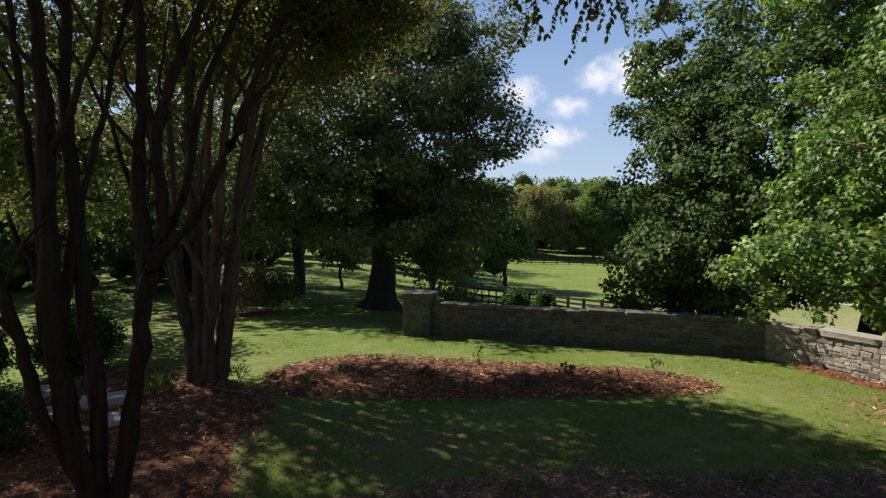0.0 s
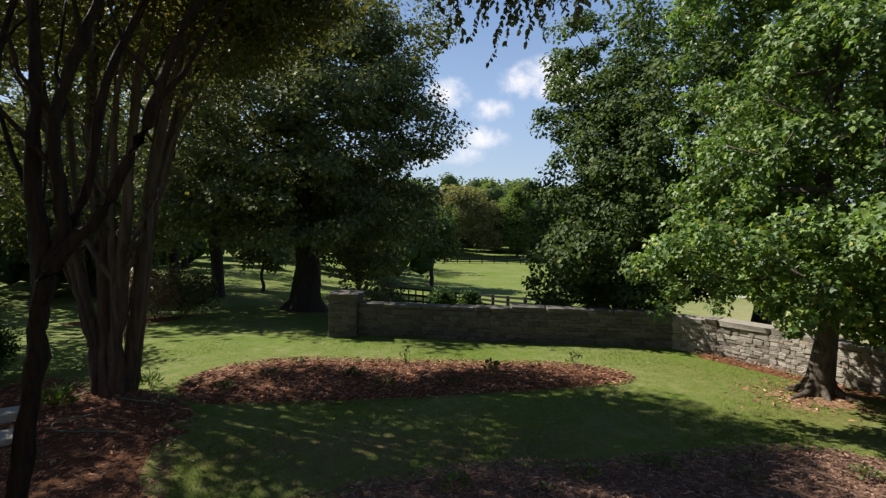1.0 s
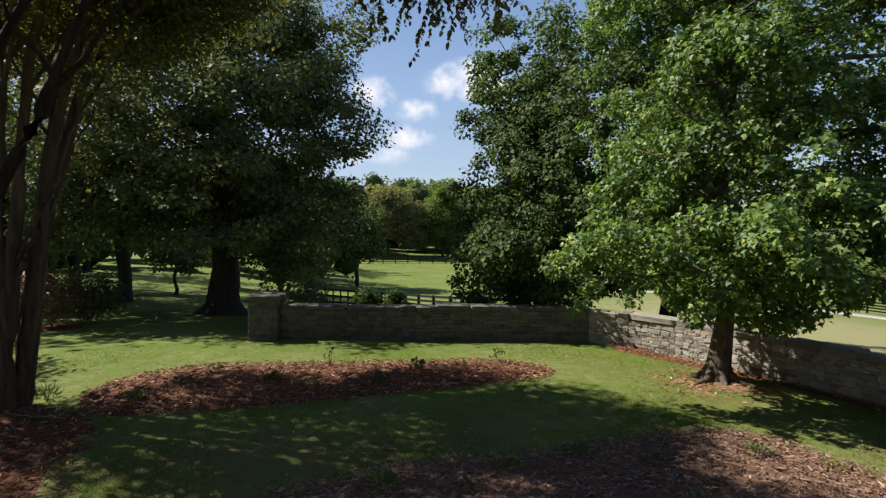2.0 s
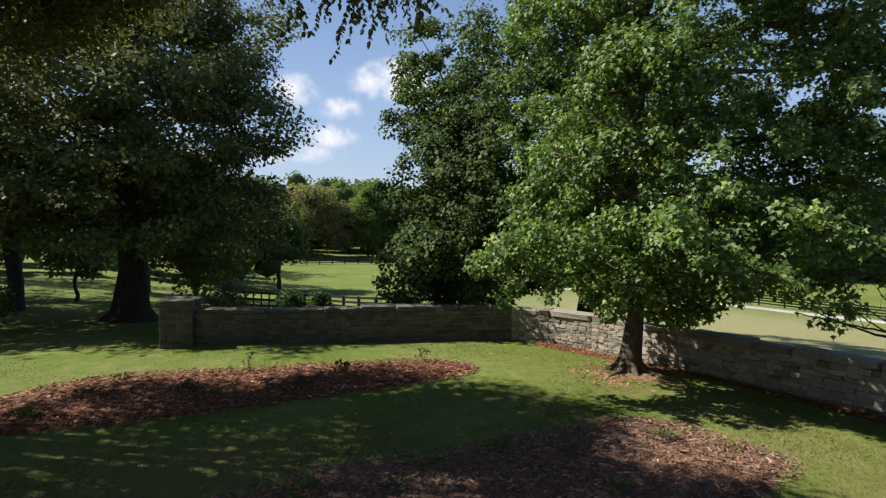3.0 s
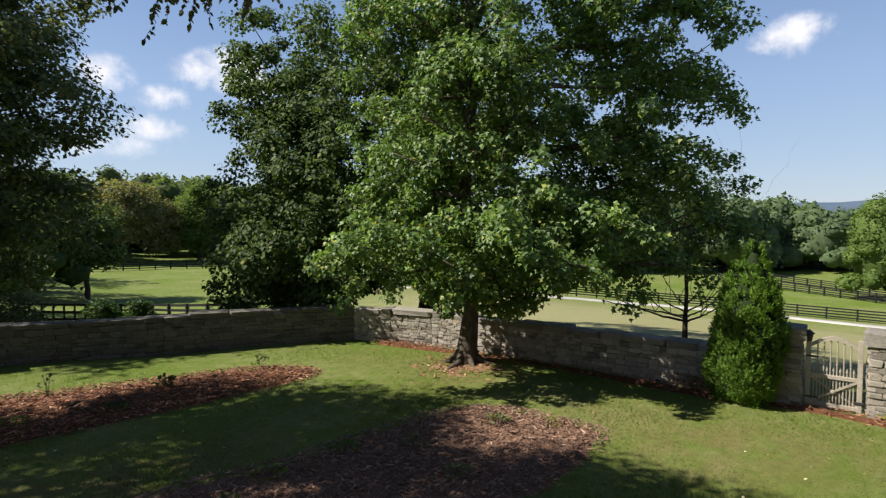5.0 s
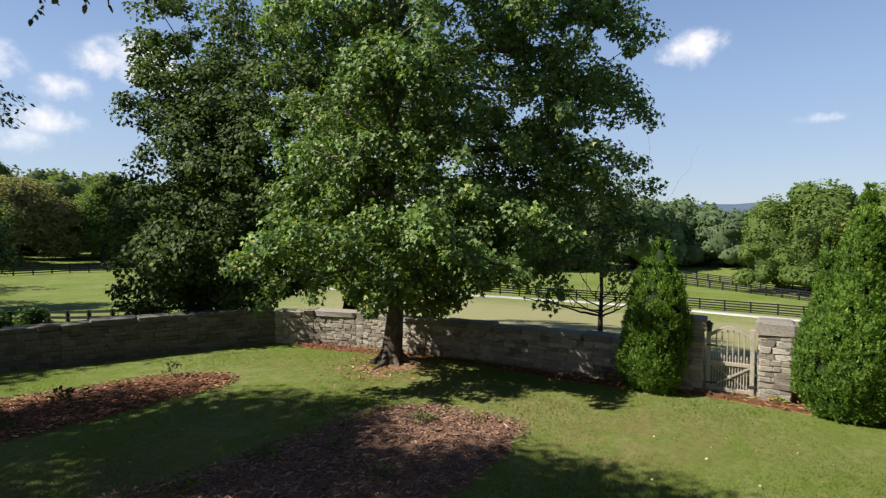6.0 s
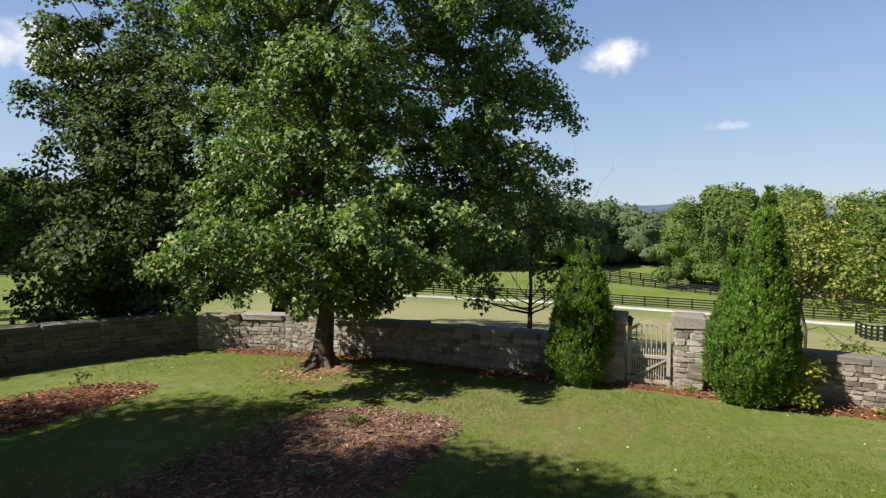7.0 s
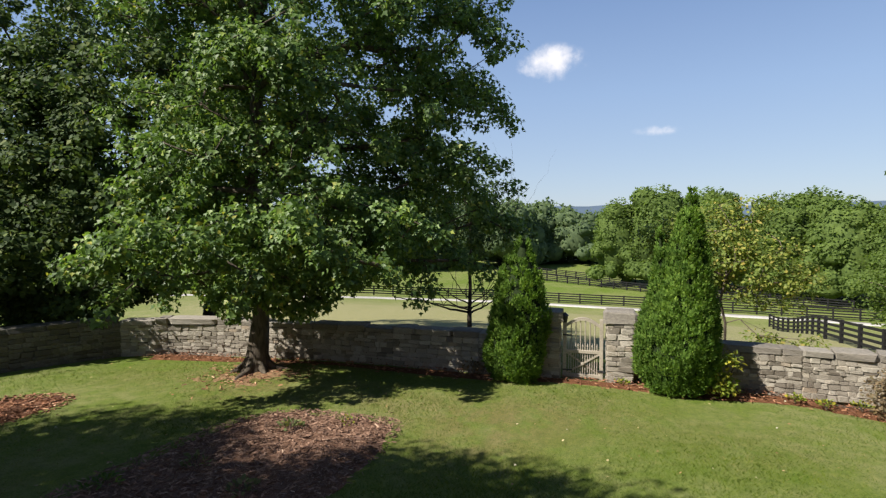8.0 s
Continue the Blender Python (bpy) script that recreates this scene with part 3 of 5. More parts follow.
def mulch_bed(key, label):
    loop = LOOPS[key]
    c = loop.mean(0)
    wob = 1 + 0.012 * rng.normal(size=(len(loop), 1))
    bm = bmesh.new()
    loop2 = c + (loop - c) * wob
    vs = [bm.verts.new((x, y, ground_z(x, y) - 0.03)) for x, y in loop2]
    bm.faces.new(vs)
    bmesh.ops.triangulate(bm, faces=bm.faces[:])
    for _ in range(3):
        long = [e for e in bm.edges if e.calc_length() > 0.6]
        if long:
            bmesh.ops.subdivide_edges(bm, edges=long, cuts=1)
            bmesh.ops.triangulate(bm, faces=bm.faces[:])
    vx, vy = np.array([v.co.x for v in bm.verts]), np.array([v.co.y for v in bm.verts])
    for v, z in zip(bm.verts, terrain(vx, vy) + bed_height(loop2, vx, vy)):
        v.co.z = z
    for f in bm.faces:
        f.smooth = True
        if f.normal.z < 0:
            f.normal_flip()
    ob = new(key, bm_mesh(key, bm, MULCH if key == "near_bed" else MULCH_RED))
    tagged(ob, label, "mulch bed", kind="structure")
    return ob


for key, label in (("garden_bed", "kidney shaped bed of reddish bark mulch in the lawn"), ("near_bed", "long bed of brown bark mulch edged by lawn"),
                   ("corner_bed", "reddish mulch bed under the crape myrtles"), ("wall_bed", "narrow mulch bed along the stone wall"),
                   ("shrub_bed", "small mulch bed under a reddish shrub")):
    mulch_bed(key, label)


# ---- stone walls ----
def stone_mesh(name, seed, bevel=0.09, rough=0.05, material=None):
    """A rough-hewn block, one metre a side, to be scaled."""
    r = random.Random(seed)
    bm = bmesh.new()
    bmesh.ops.create_cube(bm, size=1.0)
    bmesh.ops.bevel(bm, geom=bm.edges[:], offset=bevel, segments=1, affect="EDGES")
    for v in bm.verts:
        v.co += Vector((r.uniform(-rough, rough), r.uniform(-rough, rough), r.uniform(-rough, rough)))
    return bm_mesh(name, bm, material)


STONES = [stone_mesh("stone", s, 0.11, 0.085, STONE) for s in range(18)]
CAPS = [stone_mesh("cap_stone", 40 + s, 0.09, 0.055, CAP) for s in range(8)]
SHADE_STONES = [stone_mesh("stone", s, 0.11, 0.085, SHADE_STONE) for s in range(18)]
SHADE_CAPS = [stone_mesh("cap_stone", 40 + s, 0.09, 0.055, SHADE_CAP) for s in range(8)]
wall_rng = random.Random(11)


def lay(name, meshes, m, parent):
    ob = new(name, wall_rng.choice(meshes))
    ob.parent = parent
    ob.matrix_basis = m
    return ob


def stone_face(parent, a, b, z0, z1, depth=0.16, proud=0.03, size=1.0, stones=STONES):
    """Courses of stones on the face from a to b, seen from its right-hand side."""
    a, b = Vector((*a, 0)), Vector((*b, 0))
    d = (b - a).normalized()
    length = (b - a).length
    ang = math.atan2(d.y, d.x)
    out = Vector((d.y, -d.x, 0))
    z = z0
    while z < z1 - 0.03:
        h = wall_rng.choice((0.08, 0.10, 0.115, 0.13, 0.15, 0.17)) * size
        if z1 - z - h < 0.07:
            h = z1 - z
        s = 0.0
        while s < length - 0.02:
            w = wall_rng.uniform(0.13, 0.36) * (1.05 if h > 0.10 * size else 0.9) * size
            if length - s - w < 0.14:
                w = length - s
            hh = h * wall_rng.uniform(0.88, 1.06)
            p = a + d * (s + w / 2) + out * (proud - depth / 2 + wall_rng.uniform(-0.013, 0.013))
            p.z = z + hh / 2
            m = Matrix.Translation(p) @ Matrix.Rotation(ang + wall_rng.uniform(-0.02, 0.02), 4, "Z") @ Matrix.Rotation(wall_rng.uniform(-0.045, 0.045), 4, "Y")
            lay("stone", stones, m @ Matrix.Diagonal((w + 0.006, depth, hh + 0.006, 1)), parent)
            s += w
        z += h


def stone_wall(name, label, face, height, thick=0.45, size=1.0, stones=STONES, caps=CAPS):
    """A dry-laid wall. face: the foot of its garden side, run so that the garden lies to the right."""
    P = [Vector((x, y, 0)) for x, y in face]
    n = len(P)
    outs = []
    for i in range(n):
        d = (P[min(i + 1, n - 1)] - P[max(i - 1, 0)]).normalized()
        outs.append(Vector((-d.y, d.x, 0)))
    bm = bmesh.new()
    rows = []
    for p, o in zip(P, outs):
        q0, q1 = p + o * 0.03, p + o * thick
        g0, g1 = -0.25, min(-0.25, ground_z(q1.x, q1.y) - 0.25)
        rows.append([bm.verts.new((q0.x, q0.y, g0)), bm.verts.new((q0.x, q0.y, height - 0.13)), bm.verts.new((q1.x, q1.y, height - 0.13)), bm.verts.new((q1.x, q1.y, g1))])
    for r, s in zip(rows[:-1], rows[1:]):
        for k in range(4):
            bm.faces.new((r[k], r[(k + 1) % 4], s[(k + 1) % 4], s[k]))
    bm.faces.new(rows[0])
    bm.faces.new(rows[-1][::-1])
    bmesh.ops.recalc_face_normals(bm, faces=bm.faces[:])
    ob = new(name, bm_mesh(name, bm, MORTAR))
    tagged(ob, label, "stone wall", kind="structure")
    for p, q, o1, o2 in zip(P[:-1], P[1:], outs[:-1], outs[1:]):
        stone_face(ob, p.xy, q.xy, -0.04, height - 0.14, size=size, stones=stones)
        d = (q - p).normalized()
        length = (q - p).length
        o = Vector((-d.y, d.x, 0))
        s = 0.0
        while s < length - 0.02:
            w = wall_rng.uniform(0.45, 1.2)
            if length - s - w < 0.3:
                w = length - s
            h = wall_rng.uniform(0.12, 0.18)
            c = p + d * (s + w / 2) + o * (thick / 2 + wall_rng.uniform(-0.02, 0.02))
            c.z = height - 0.14 + h / 2
            m = Matrix.Translation(c) @ Matrix.Rotation(math.atan2(d.y, d.x), 4, "Z") @ Matrix.Rotation(wall_rng.uniform(-0.015, 0.015), 4, "Y")
            lay("cap_stone", caps, m @ Matrix.Diagonal((w + 0.004, thick + wall_rng.uniform(0.06, 0.16), h, 1)), ob)
            s += w
    return ob


def stone_pillar(label, at, size, height, rz, cap=0.22, stones=STONES, caps=CAPS):
    ob = thing("stone_pillar", label, "pillar", "pillars of the garden wall", (at[0], at[1], 0), rz)
    bm = bmesh.new()
    h = size / 2 - 0.02
    box(bm, -h, h, -h, h, -0.3, height - cap)
    part("core", bm, MORTAR, ob)
    q = size / 2
    for a, b in (((-q, -q), (q, -q)), ((q, -q), (q, q)), ((q, q), (-q, q)), ((-q, q), (-q, -q))):
        stone_face(ob, a, b, -0.04, height - cap, 0.16, 0.02, 0.85, stones)
    for i in (0, 1):
        c = Matrix.Translation((0, (i - 0.5) * (size + 0.1) / 2, height - cap / 2)) @ Matrix.Diagonal((size + 0.12, (size + 0.10) / 2, cap, 1))
        lay("cap_stone", caps, c, ob)
    return ob


# this wall and its end pillar carry their shade in the stone colour
stone_wall("wall_north", "low limestone wall with shade painted into its dark stone", [(-0.35, 18.0), (1.7, 17.35), (3.8, 16.55), (6.7, 15.75), (9.0, 14.9)], 1.08, stones=SHADE_STONES, caps=SHADE_CAPS)
stone_wall("wall_northeast", "low curving limestone wall behind the maple", [(9.0, 14.9), (9.75, 13.9), (10.35, 12.6), (10.8, 11.1), (11.15, 9.8)], 1.0, size=0.82)
stone_wall("wall_east", "low limestone wall dappled by tree shade", [(11.15, 9.8), (11.72, 7.6), (12.22, 5.4), (12.52, 4.1)], 1.0, size=0.82)
stone_wall("wall_south", "low sunlit grey limestone wall with thick cap stones", [(13.28, 1.94), (13.62, 0.0), (13.85, -1.4), (14.0, -2.7), (14.05, -6.5)], 1.0, size=0.76)
stone_pillar("square limestone pillar ending the garden wall, shade painted into its stone", (-0.78, 18.3), 0.9, 1.42, -15, 0.22, SHADE_STONES, SHADE_CAPS)
stone_pillar("square limestone gate pillar with a heavy cap", (13.22, 2.23), 0.58, 1.64, -78, 0.27)
stone_pillar("shaded limestone gate pillar beside an arborvitae", (12.80, 3.84), 0.58, 1.62, -76, 0.26)


# ---- the garden gate ----
def garden_gate():
    a, b = Vector((12.78, 3.46, 0)), Vector((12.99, 2.56, 0))
    d = b - a
    w = d.length
    ob = thing("garden_gate", "weathered grey wooden gate with arched top, closed", "gate", "", (a.x, a.y, 0), math.degrees(math.atan2(d.y, d.x)))
    t = 0.035

    def bar(name, x0, x1, z0, z1, depth=t, bev=0.006):
        bm = bmesh.new()
        box(bm, x0, x1, -depth, depth, z0, z1, bev)
        return part(name, bm, GATEWOOD, ob)

    bar("gate_post", 0, 0.085, 0.02, 1.40, 0.045)
    bar("gate_post", w - 0.085, w, 0.02, 1.44, 0.045)
    bar("rail", 0.085, w - 0.085, 0.05, 0.13)
    bar("rail", 0.085, w - 0.085, 0.62, 0.70)
    bm = bmesh.new()
    n = 14
    prev = None
    for i in range(n + 1):
        f = i / n
        x, z = 0.085 + (w - 0.17) * f, 1.24 + 0.16 * math.sin(math.pi * f)
        ring = [bm.verts.new(p) for p in ((x, -t, z), (x, t, z), (x, t, z + 0.075), (x, -t, z + 0.075))]
        if prev:
            for k in range(4):
                bm.faces.new((prev[k], prev[(k + 1) % 4], ring[(k + 1) % 4], ring[k]))
        else:
            bm.faces.new(ring[::-1])
        prev = ring
    bm.faces.new(prev)
    part("arched_rail", bm, GATEWOOD, ob)
    for i in range(1, 7):
        x = 0.085 + (w - 0.17) * i / 7
        bm = bmesh.new()
        bmesh.ops.create_cone(bm, cap_ends=True, segments=8, radius1=0.013, radius2=0.013, depth=1.26 + 0.14 * math.sin(math.pi * i / 7) - 0.10,
                              matrix=Matrix.Translation((x, 0, 0.10 + (1.26 + 0.14 * math.sin(math.pi * i / 7) - 0.10) / 2)))
        part("bar", bm, GATEWOOD, ob)
    for i in range(7):
        x = 0.085 + (w - 0.17) * (i + 0.5) / 7
        bm = bmesh.new()
        bmesh.ops.create_cone(bm, cap_ends=True, segments=8, radius1=0.011, radius2=0.011, depth=0.68, matrix=Matrix.Translation((x, 0, 0.10 + 0.34)))
        bmesh.ops.create_cone(bm, cap_ends=True, segments=8, radius1=0.022, radius2=0.002, depth=0.09, matrix=Matrix.Translation((x, 0, 0.825)))
        part("short_bar", bm, GATEWOOD, ob)
    for sgn in (1, -1):
        bm = bmesh.new()
        lx, lz = w - 0.17, 0.49
        ang = math.atan2(lz, lx) * sgn
        box(bm, -math.hypot(lx, lz) / 2, math.hypot(lx, lz) / 2, -0.012, 0.012, -0.02, 0.02)
        bmesh.ops.transform(bm, matrix=Matrix.Translation((w / 2, -0.022 * sgn, 0.375)) @ Matrix.Rotation(-ang, 4, "Y"), verts=bm.verts[:])
        part("brace", bm, GATEWOOD, ob)
    bm = bmesh.new()
    bmesh.ops.create_uvsphere(bm, u_segments=12, v_segments=8, radius=0.045, matrix=Matrix.Translation((w / 2, -0.04, 0.375)) @ Matrix.Diagonal((1, 0.4, 1, 1)))
    part("boss", bm, GATEWOOD, ob)
    bm = bmesh.new()
    box(bm, w - 0.12, w + 0.03, -0.065, -0.045, 0.20, 0.25, 0.004)
    part("latch", bm, IRON, ob, "small black iron latch")


garden_gate()


def wall_lantern():
    """The small lantern on the shaded gate pillar."""
    ob = thing("wall_lantern", "small black metal lantern fixed to the gate pillar", "lantern", "", (12.75, 3.52, 1.42), -76)
    bm = bmesh.new()
    box(bm, -0.03, 0.03, -0.02, 0.02, -0.10, 0.12, 0.005)
    part("bracket", bm, IRON, ob)
    bm = bmesh.new()
    bmesh.ops.create_cone(bm, cap_ends=True, segments=8, radius1=0.05, radius2=0.075, depth=0.16, matrix=Matrix.Translation((0.11, 0, 0)))
    bmesh.ops.create_cone(bm, cap_ends=True, segments=8, radius1=0.10, radius2=0.01, depth=0.08, matrix=Matrix.Translation((0.11, 0, 0.12)))
    part("lamp_body", bm, IRON, ob)


wall_lantern()

# ---- road and board fences ----
strip("road", [(28, 62), (45.7, 47), (56, 40.5), (63, 33), (66.2, 27), (67.2, 20.3), (68.4, 10.3), (69.4, -4.7), (69.6, -13), (69, -30)], 1.7, 0.05, ROADM, "pale gravel lane along a black fence", "road")


def _unit_board(name, material):
    bm = bmesh.new()
    box(bm, -0.5, 0.5, -0.5, 0.5, -0.5, 0.5)
    return bm_mesh(name, bm, material)


POST_MESH, BOARD_MESH = _unit_board("fence_post", FENCE), _unit_board("fence_board", FENCE)


def board_fence(label, pts, height=1.28, step=2.44, boards=4, post=0.16):
    P = [Vector((x, y, 0)) for x, y in pts]
    ob = thing("board_fence", label, "fence", "black board fences", (P[0].x, P[0].y, ground_z(P[0].x, P[0].y)))
    marks = []
    for a, b in zip(P[:-1], P[1:]):
        k = max(1, round((b - a).length / step))
        marks += [a + (b - a) * i / k for i in range(k)]
    marks.append(P[-1])
    org = ob.matrix_basis.translation
    marks = [Vector((p.x, p.y, ground_z(p.x, p.y))) - org for p in marks]
    for i, p in enumerate(marks):
        q = marks[min(i + 1, len(marks) - 1)] - marks[max(0, i - 1)]
        c = new("post", POST_MESH)
        c.parent = ob
        c.matrix_basis = Matrix.Translation(p + Vector((0, 0, height / 2 - 0.1))) @ Matrix.Rotation(math.atan2(q.y, q.x), 4, "Z") @ Matrix.Diagonal((post, post, height + 0.24, 1))
    for p, q in zip(marks[:-1], marks[1:]):
        d = q - p
        for k in range(boards):
            z = height * (0.24 + 0.70 * k / (boards - 1))
            c = new("board", BOARD_MESH)
            c.parent = ob
            m = d.to_track_quat("X", "Z").to_matrix().to_4x4()
            c.matrix_basis = Matrix.Translation((p + q) / 2 + Vector((0, 0, z))) @ m @ Matrix.Diagonal((d.length, 0.05, 0.14, 1))
    return ob


board_fence("black four board pasture fence near the garden wall", [(63, -3.0), (52, -4.2), (38.5, -4.7), (33.9, -5.6), (29, -6.6), (24, -9), (18, -14)])
board_fence("black board fence along the pale lane", [(34, 60), (47.5, 49.5), (58, 42), (64.8, 34.5), (68.2, 28), (69.2, 20.4), (70.3, 12.4), (71.4, -4.5), (71.6, -14), (71, -30)])
board_fence("black board fence across the far pasture", [(112, 47), (102.9, 32.9), (96, 21.5), (90, 10), (86, -4)])
board_fence("black board fence across the far pasture", [(100, 42), (93, 29.7), (84.6, 12.6), (80, 0), (78, -12)])
board_fence("black board fence below the garden wall", [(4.6, 39.8), (6.3, 39.2), (7.8, 37.6), (9.05, 30.5), (10.0, 23.5), (10.7, 19.6)])
board_fence("weathered board pen beside the black fence", [(1.2, 40.2), (2.9, 40.1), (4.5, 39.9)], step=0.62, boards=3, post=0.11)
board_fence("black board fence at the edge of the woods", [(-16, 86), (6.4, 93.5), (22.3, 95), (40, 88), (58, 78)])

# ---- trees ----
def boughs(roots, each, reach=0.75, droop=0.45):
    """Drooping boughs: from every root a short row of tufts that hangs outwards."""
    mid = roots.mean(0)
    out = []
    for p in roots:
        d = (p - mid) * np.array((1, 1, 0)) + rng.normal(size=3) * np.array((1, 1, 0))
        d /= np.linalg.norm(d) + 1e-6
        side = np.array((-d[1], d[0], 0))
        for f in np.linspace(-0.5, 1.0, each):
            out.append(p + d * reach * f + side * rng.normal() * 0.30 + np.array((0, 0, -droop * reach * max(f, -0.1) ** 2 * (1 if f > 0 else 0) + rng.normal() * 0.13)))
    return np.array(out)


def broad_crown(rows, front, back, n):
    """Places over a lopsided crown. rows: height, reach to one side and to the other, across the garden's diagonal."""
    z = rng.uniform(rows[0][0], rows[-1][0], n)
    lo, hi = (np.interp(z, [r[0] for r in rows], [r[k] for r in rows]) for k in (1, 2))
    a, f = rng.random(n) * 2 * math.pi, rng.random(n) ** 0.38
    across = (lo + hi) / 2 + (hi - lo) / 2 * f * np.cos(a)
    along = np.where(np.sin(a) < 0, front, back) * np.minimum(1, (hi - lo) / 7) * f * np.sin(a)
    return np.stack([0.73 * across + 0.68 * along, -0.68 * across + 0.73 * along, z], -1)


# low skirts of the maple, towards the lawn and towards the gate
SKIRT = [(-3.9, -0.1, 2.6), (-3.7, -0.5, 2.5), (-3.3, -0.1, 2.6), (-3.1, -0.5, 2.3), (-2.8, -1.0, 2.6), (-2.6, -1.3, 3.0), (-2.5, -1.6, 2.4), (-2.3, -2.0, 2.9), (-2.0, -2.2, 2.4), (-1.9, -2.5, 2.9), (-1.5, -2.8, 2.7), (-1.2, -2.9, 2.5), (-1.0, -3.3, 2.7), (-0.4, -3.5, 2.4), (-1.0, -3.1, 3.3), (-0.4, -3.6, 3.2)]
SKIRT_BACK = [(0.8, -3.0, 2.0), (1.7, -3.3, 2.4), (2.5, -3.8, 2.9), (3.0, -4.3, 2.1), (3.5, -4.5, 3.0), (4.2, -5.1, 3.2), (1.9, -3.6, 1.8), (1.1, -3.1, 2.9), (0.2, -1.3, 1.7), (-0.9, 0.0, 1.7)]
# boughs that hang in front of the trunk
FRONT = [(-1.64, -1.23, 2.35), (-1.22, -1.20, 2.05), (-0.98, -1.42, 2.2), (-0.62, -1.49, 1.95), (-0.55, -1.98, 2.4), (-0.96, -1.86, 2.8), (-1.41, -1.43, 2.9), (0.05, -2.15, 2.1), (-0.7, -0.9, 3.2), (-1.1, -1.0, 3.6), (-1.2, -2.0, 7.3), (-0.9, -2.3, 7.2), (-1.5, -1.7, 7.5), (-0.6, -2.4, 6.9)]
MAPLE_CROWN = ((2.9, -1.6, 3.0), (4.0, -2.3, 4.6), (5.2, -2.5, 6.3), (7.5, -2.7, 6.8), (9.5, -2.7, 6.4), (11.5, -2.0, 5.0), (13.4, -0.8, 3.4))
MAPLE = np.concatenate([
    boughs(broad_crown(MAPLE_CROWN, 2.1, 3.2, 305), 5, 0.85, 1.0),
    boughs(np.array(SKIRT) + np.array((0.3, -0.3, 0.75)) + rng.normal(size=(len(SKIRT), 3)) * np.array((0.2, 0.2, 0.2)), 6, 0.75, 0.7),
    boughs(np.array(SKIRT_BACK) + np.array((0, 0, 0.75)) + rng.normal(size=(len(SKIRT_BACK), 3)) * np.array((0.25, 0.25, 0.15)), 5, 0.6, 0.9),
    boughs(np.array(FRONT), 6, 0.42, 0.8)])
tree("maple_tree", "large green maple with low drooping branches by the wall", (9.80, 10.47), 14.0, [], 0, 78, 0.29, 0.108, "maple", L_MAPLE, BARK_MAPLE,
     trunk_r=0.195, flare=2.1, fork=0.75, hang=0.9, flat=0.95, targets=MAPLE, up=0.75, out=0.3, thin=0.009)
tree("dark_tree", "broad dark green tree standing behind the wall corner", (14.9, 18.8), 14.5,
     [(0.0, 0.0, 7.6, 7.3, 7.3, 5.6, 1.0), (-4.8, 1.5, 5.0, 3.9, 3.7, 3.9, 1.6), (-5.1, 2.0, 8.2, 2.7, 2.7, 2.7, 1.4), (-1.2, 0.0, 11.1, 5.1, 5.1, 2.9, 0.9), (-4.9, 0.0, 3.6, 2.4, 2.0, 2.2, 1.5), (-6.6, 2.1, 2.8, 2.0, 2.0, 2.0, 1.2), (-7.0, -0.2, 3.4, 1.9, 1.5, 1.7, 1.0), (-7.6, -1.4, 2.9, 1.2, 1.0, 1.3, 0.9), (-6.3, -2.5, 2.9, 1.5, 1.1, 1.2, 1.2), (-8.1, -1.5, 3.7, 1.1, 0.9, 1.1, 6.0), (-5.3, 4.2, 10.2, 2.6, 2.6, 2.2, 1.0), (-5.6, 3.2, 7.9, 2.6, 2.6, 2.2, 1.0), (-4.5, 3.9, 12.0, 2.6, 2.6, 2.2, 1.0), (-3.9, -1.5, 3.8, 1.9, 1.9, 1.7, 1.6), (-5.2, -0.8, 3.0, 1.9, 1.9, 1.7, 1.6), (-2.9, -1.6, 4.6, 1.9, 1.9, 1.7, 1.6)],
     900, 126, 0.52, 0.146, "broad", L_DARK, BARK_DARK, trunk_r=0.32, fork=0.7, flat=0.75, hang=0.6)
tree("oak_tree", "tall shady oak with a thick flared trunk on the lawn", (-3.2, 27.6), 21.0,
     [(-0.5, 0.5, 10, 6.2, 6.2, 5.5, 1), (3.2, -1, 9.3, 4.2, 4.2, 3.4, 1.1), (-4, 0, 9, 4.5, 4.5, 4.5, 1), (0, -2, 5.4, 6.0, 4.5, 2.4, 1.1), (0.0, 1.5, 14.0, 4.6, 4.6, 2.6, 0.8), (4.2, -1, 4.8, 2.6, 2.6, 2.2, 0.9), (-4.5, -1, 4.8, 3.0, 3.0, 2.2, 1), (5.2, 0.3, 13.9, 2.2, 2.2, 1.9, 1.3), (4.3, 0.3, 11.3, 2.2, 2.2, 1.9, 1.3), (2.1, 0.3, 13.8, 2.2, 2.2, 1.9, 1.3)],
     620, 140, 0.9, 0.2, "plain", L_OAK, BARK_DARK, trunk_r=0.52, flare=2.5, fork=0.7, thin=0.014, flat=0.45)
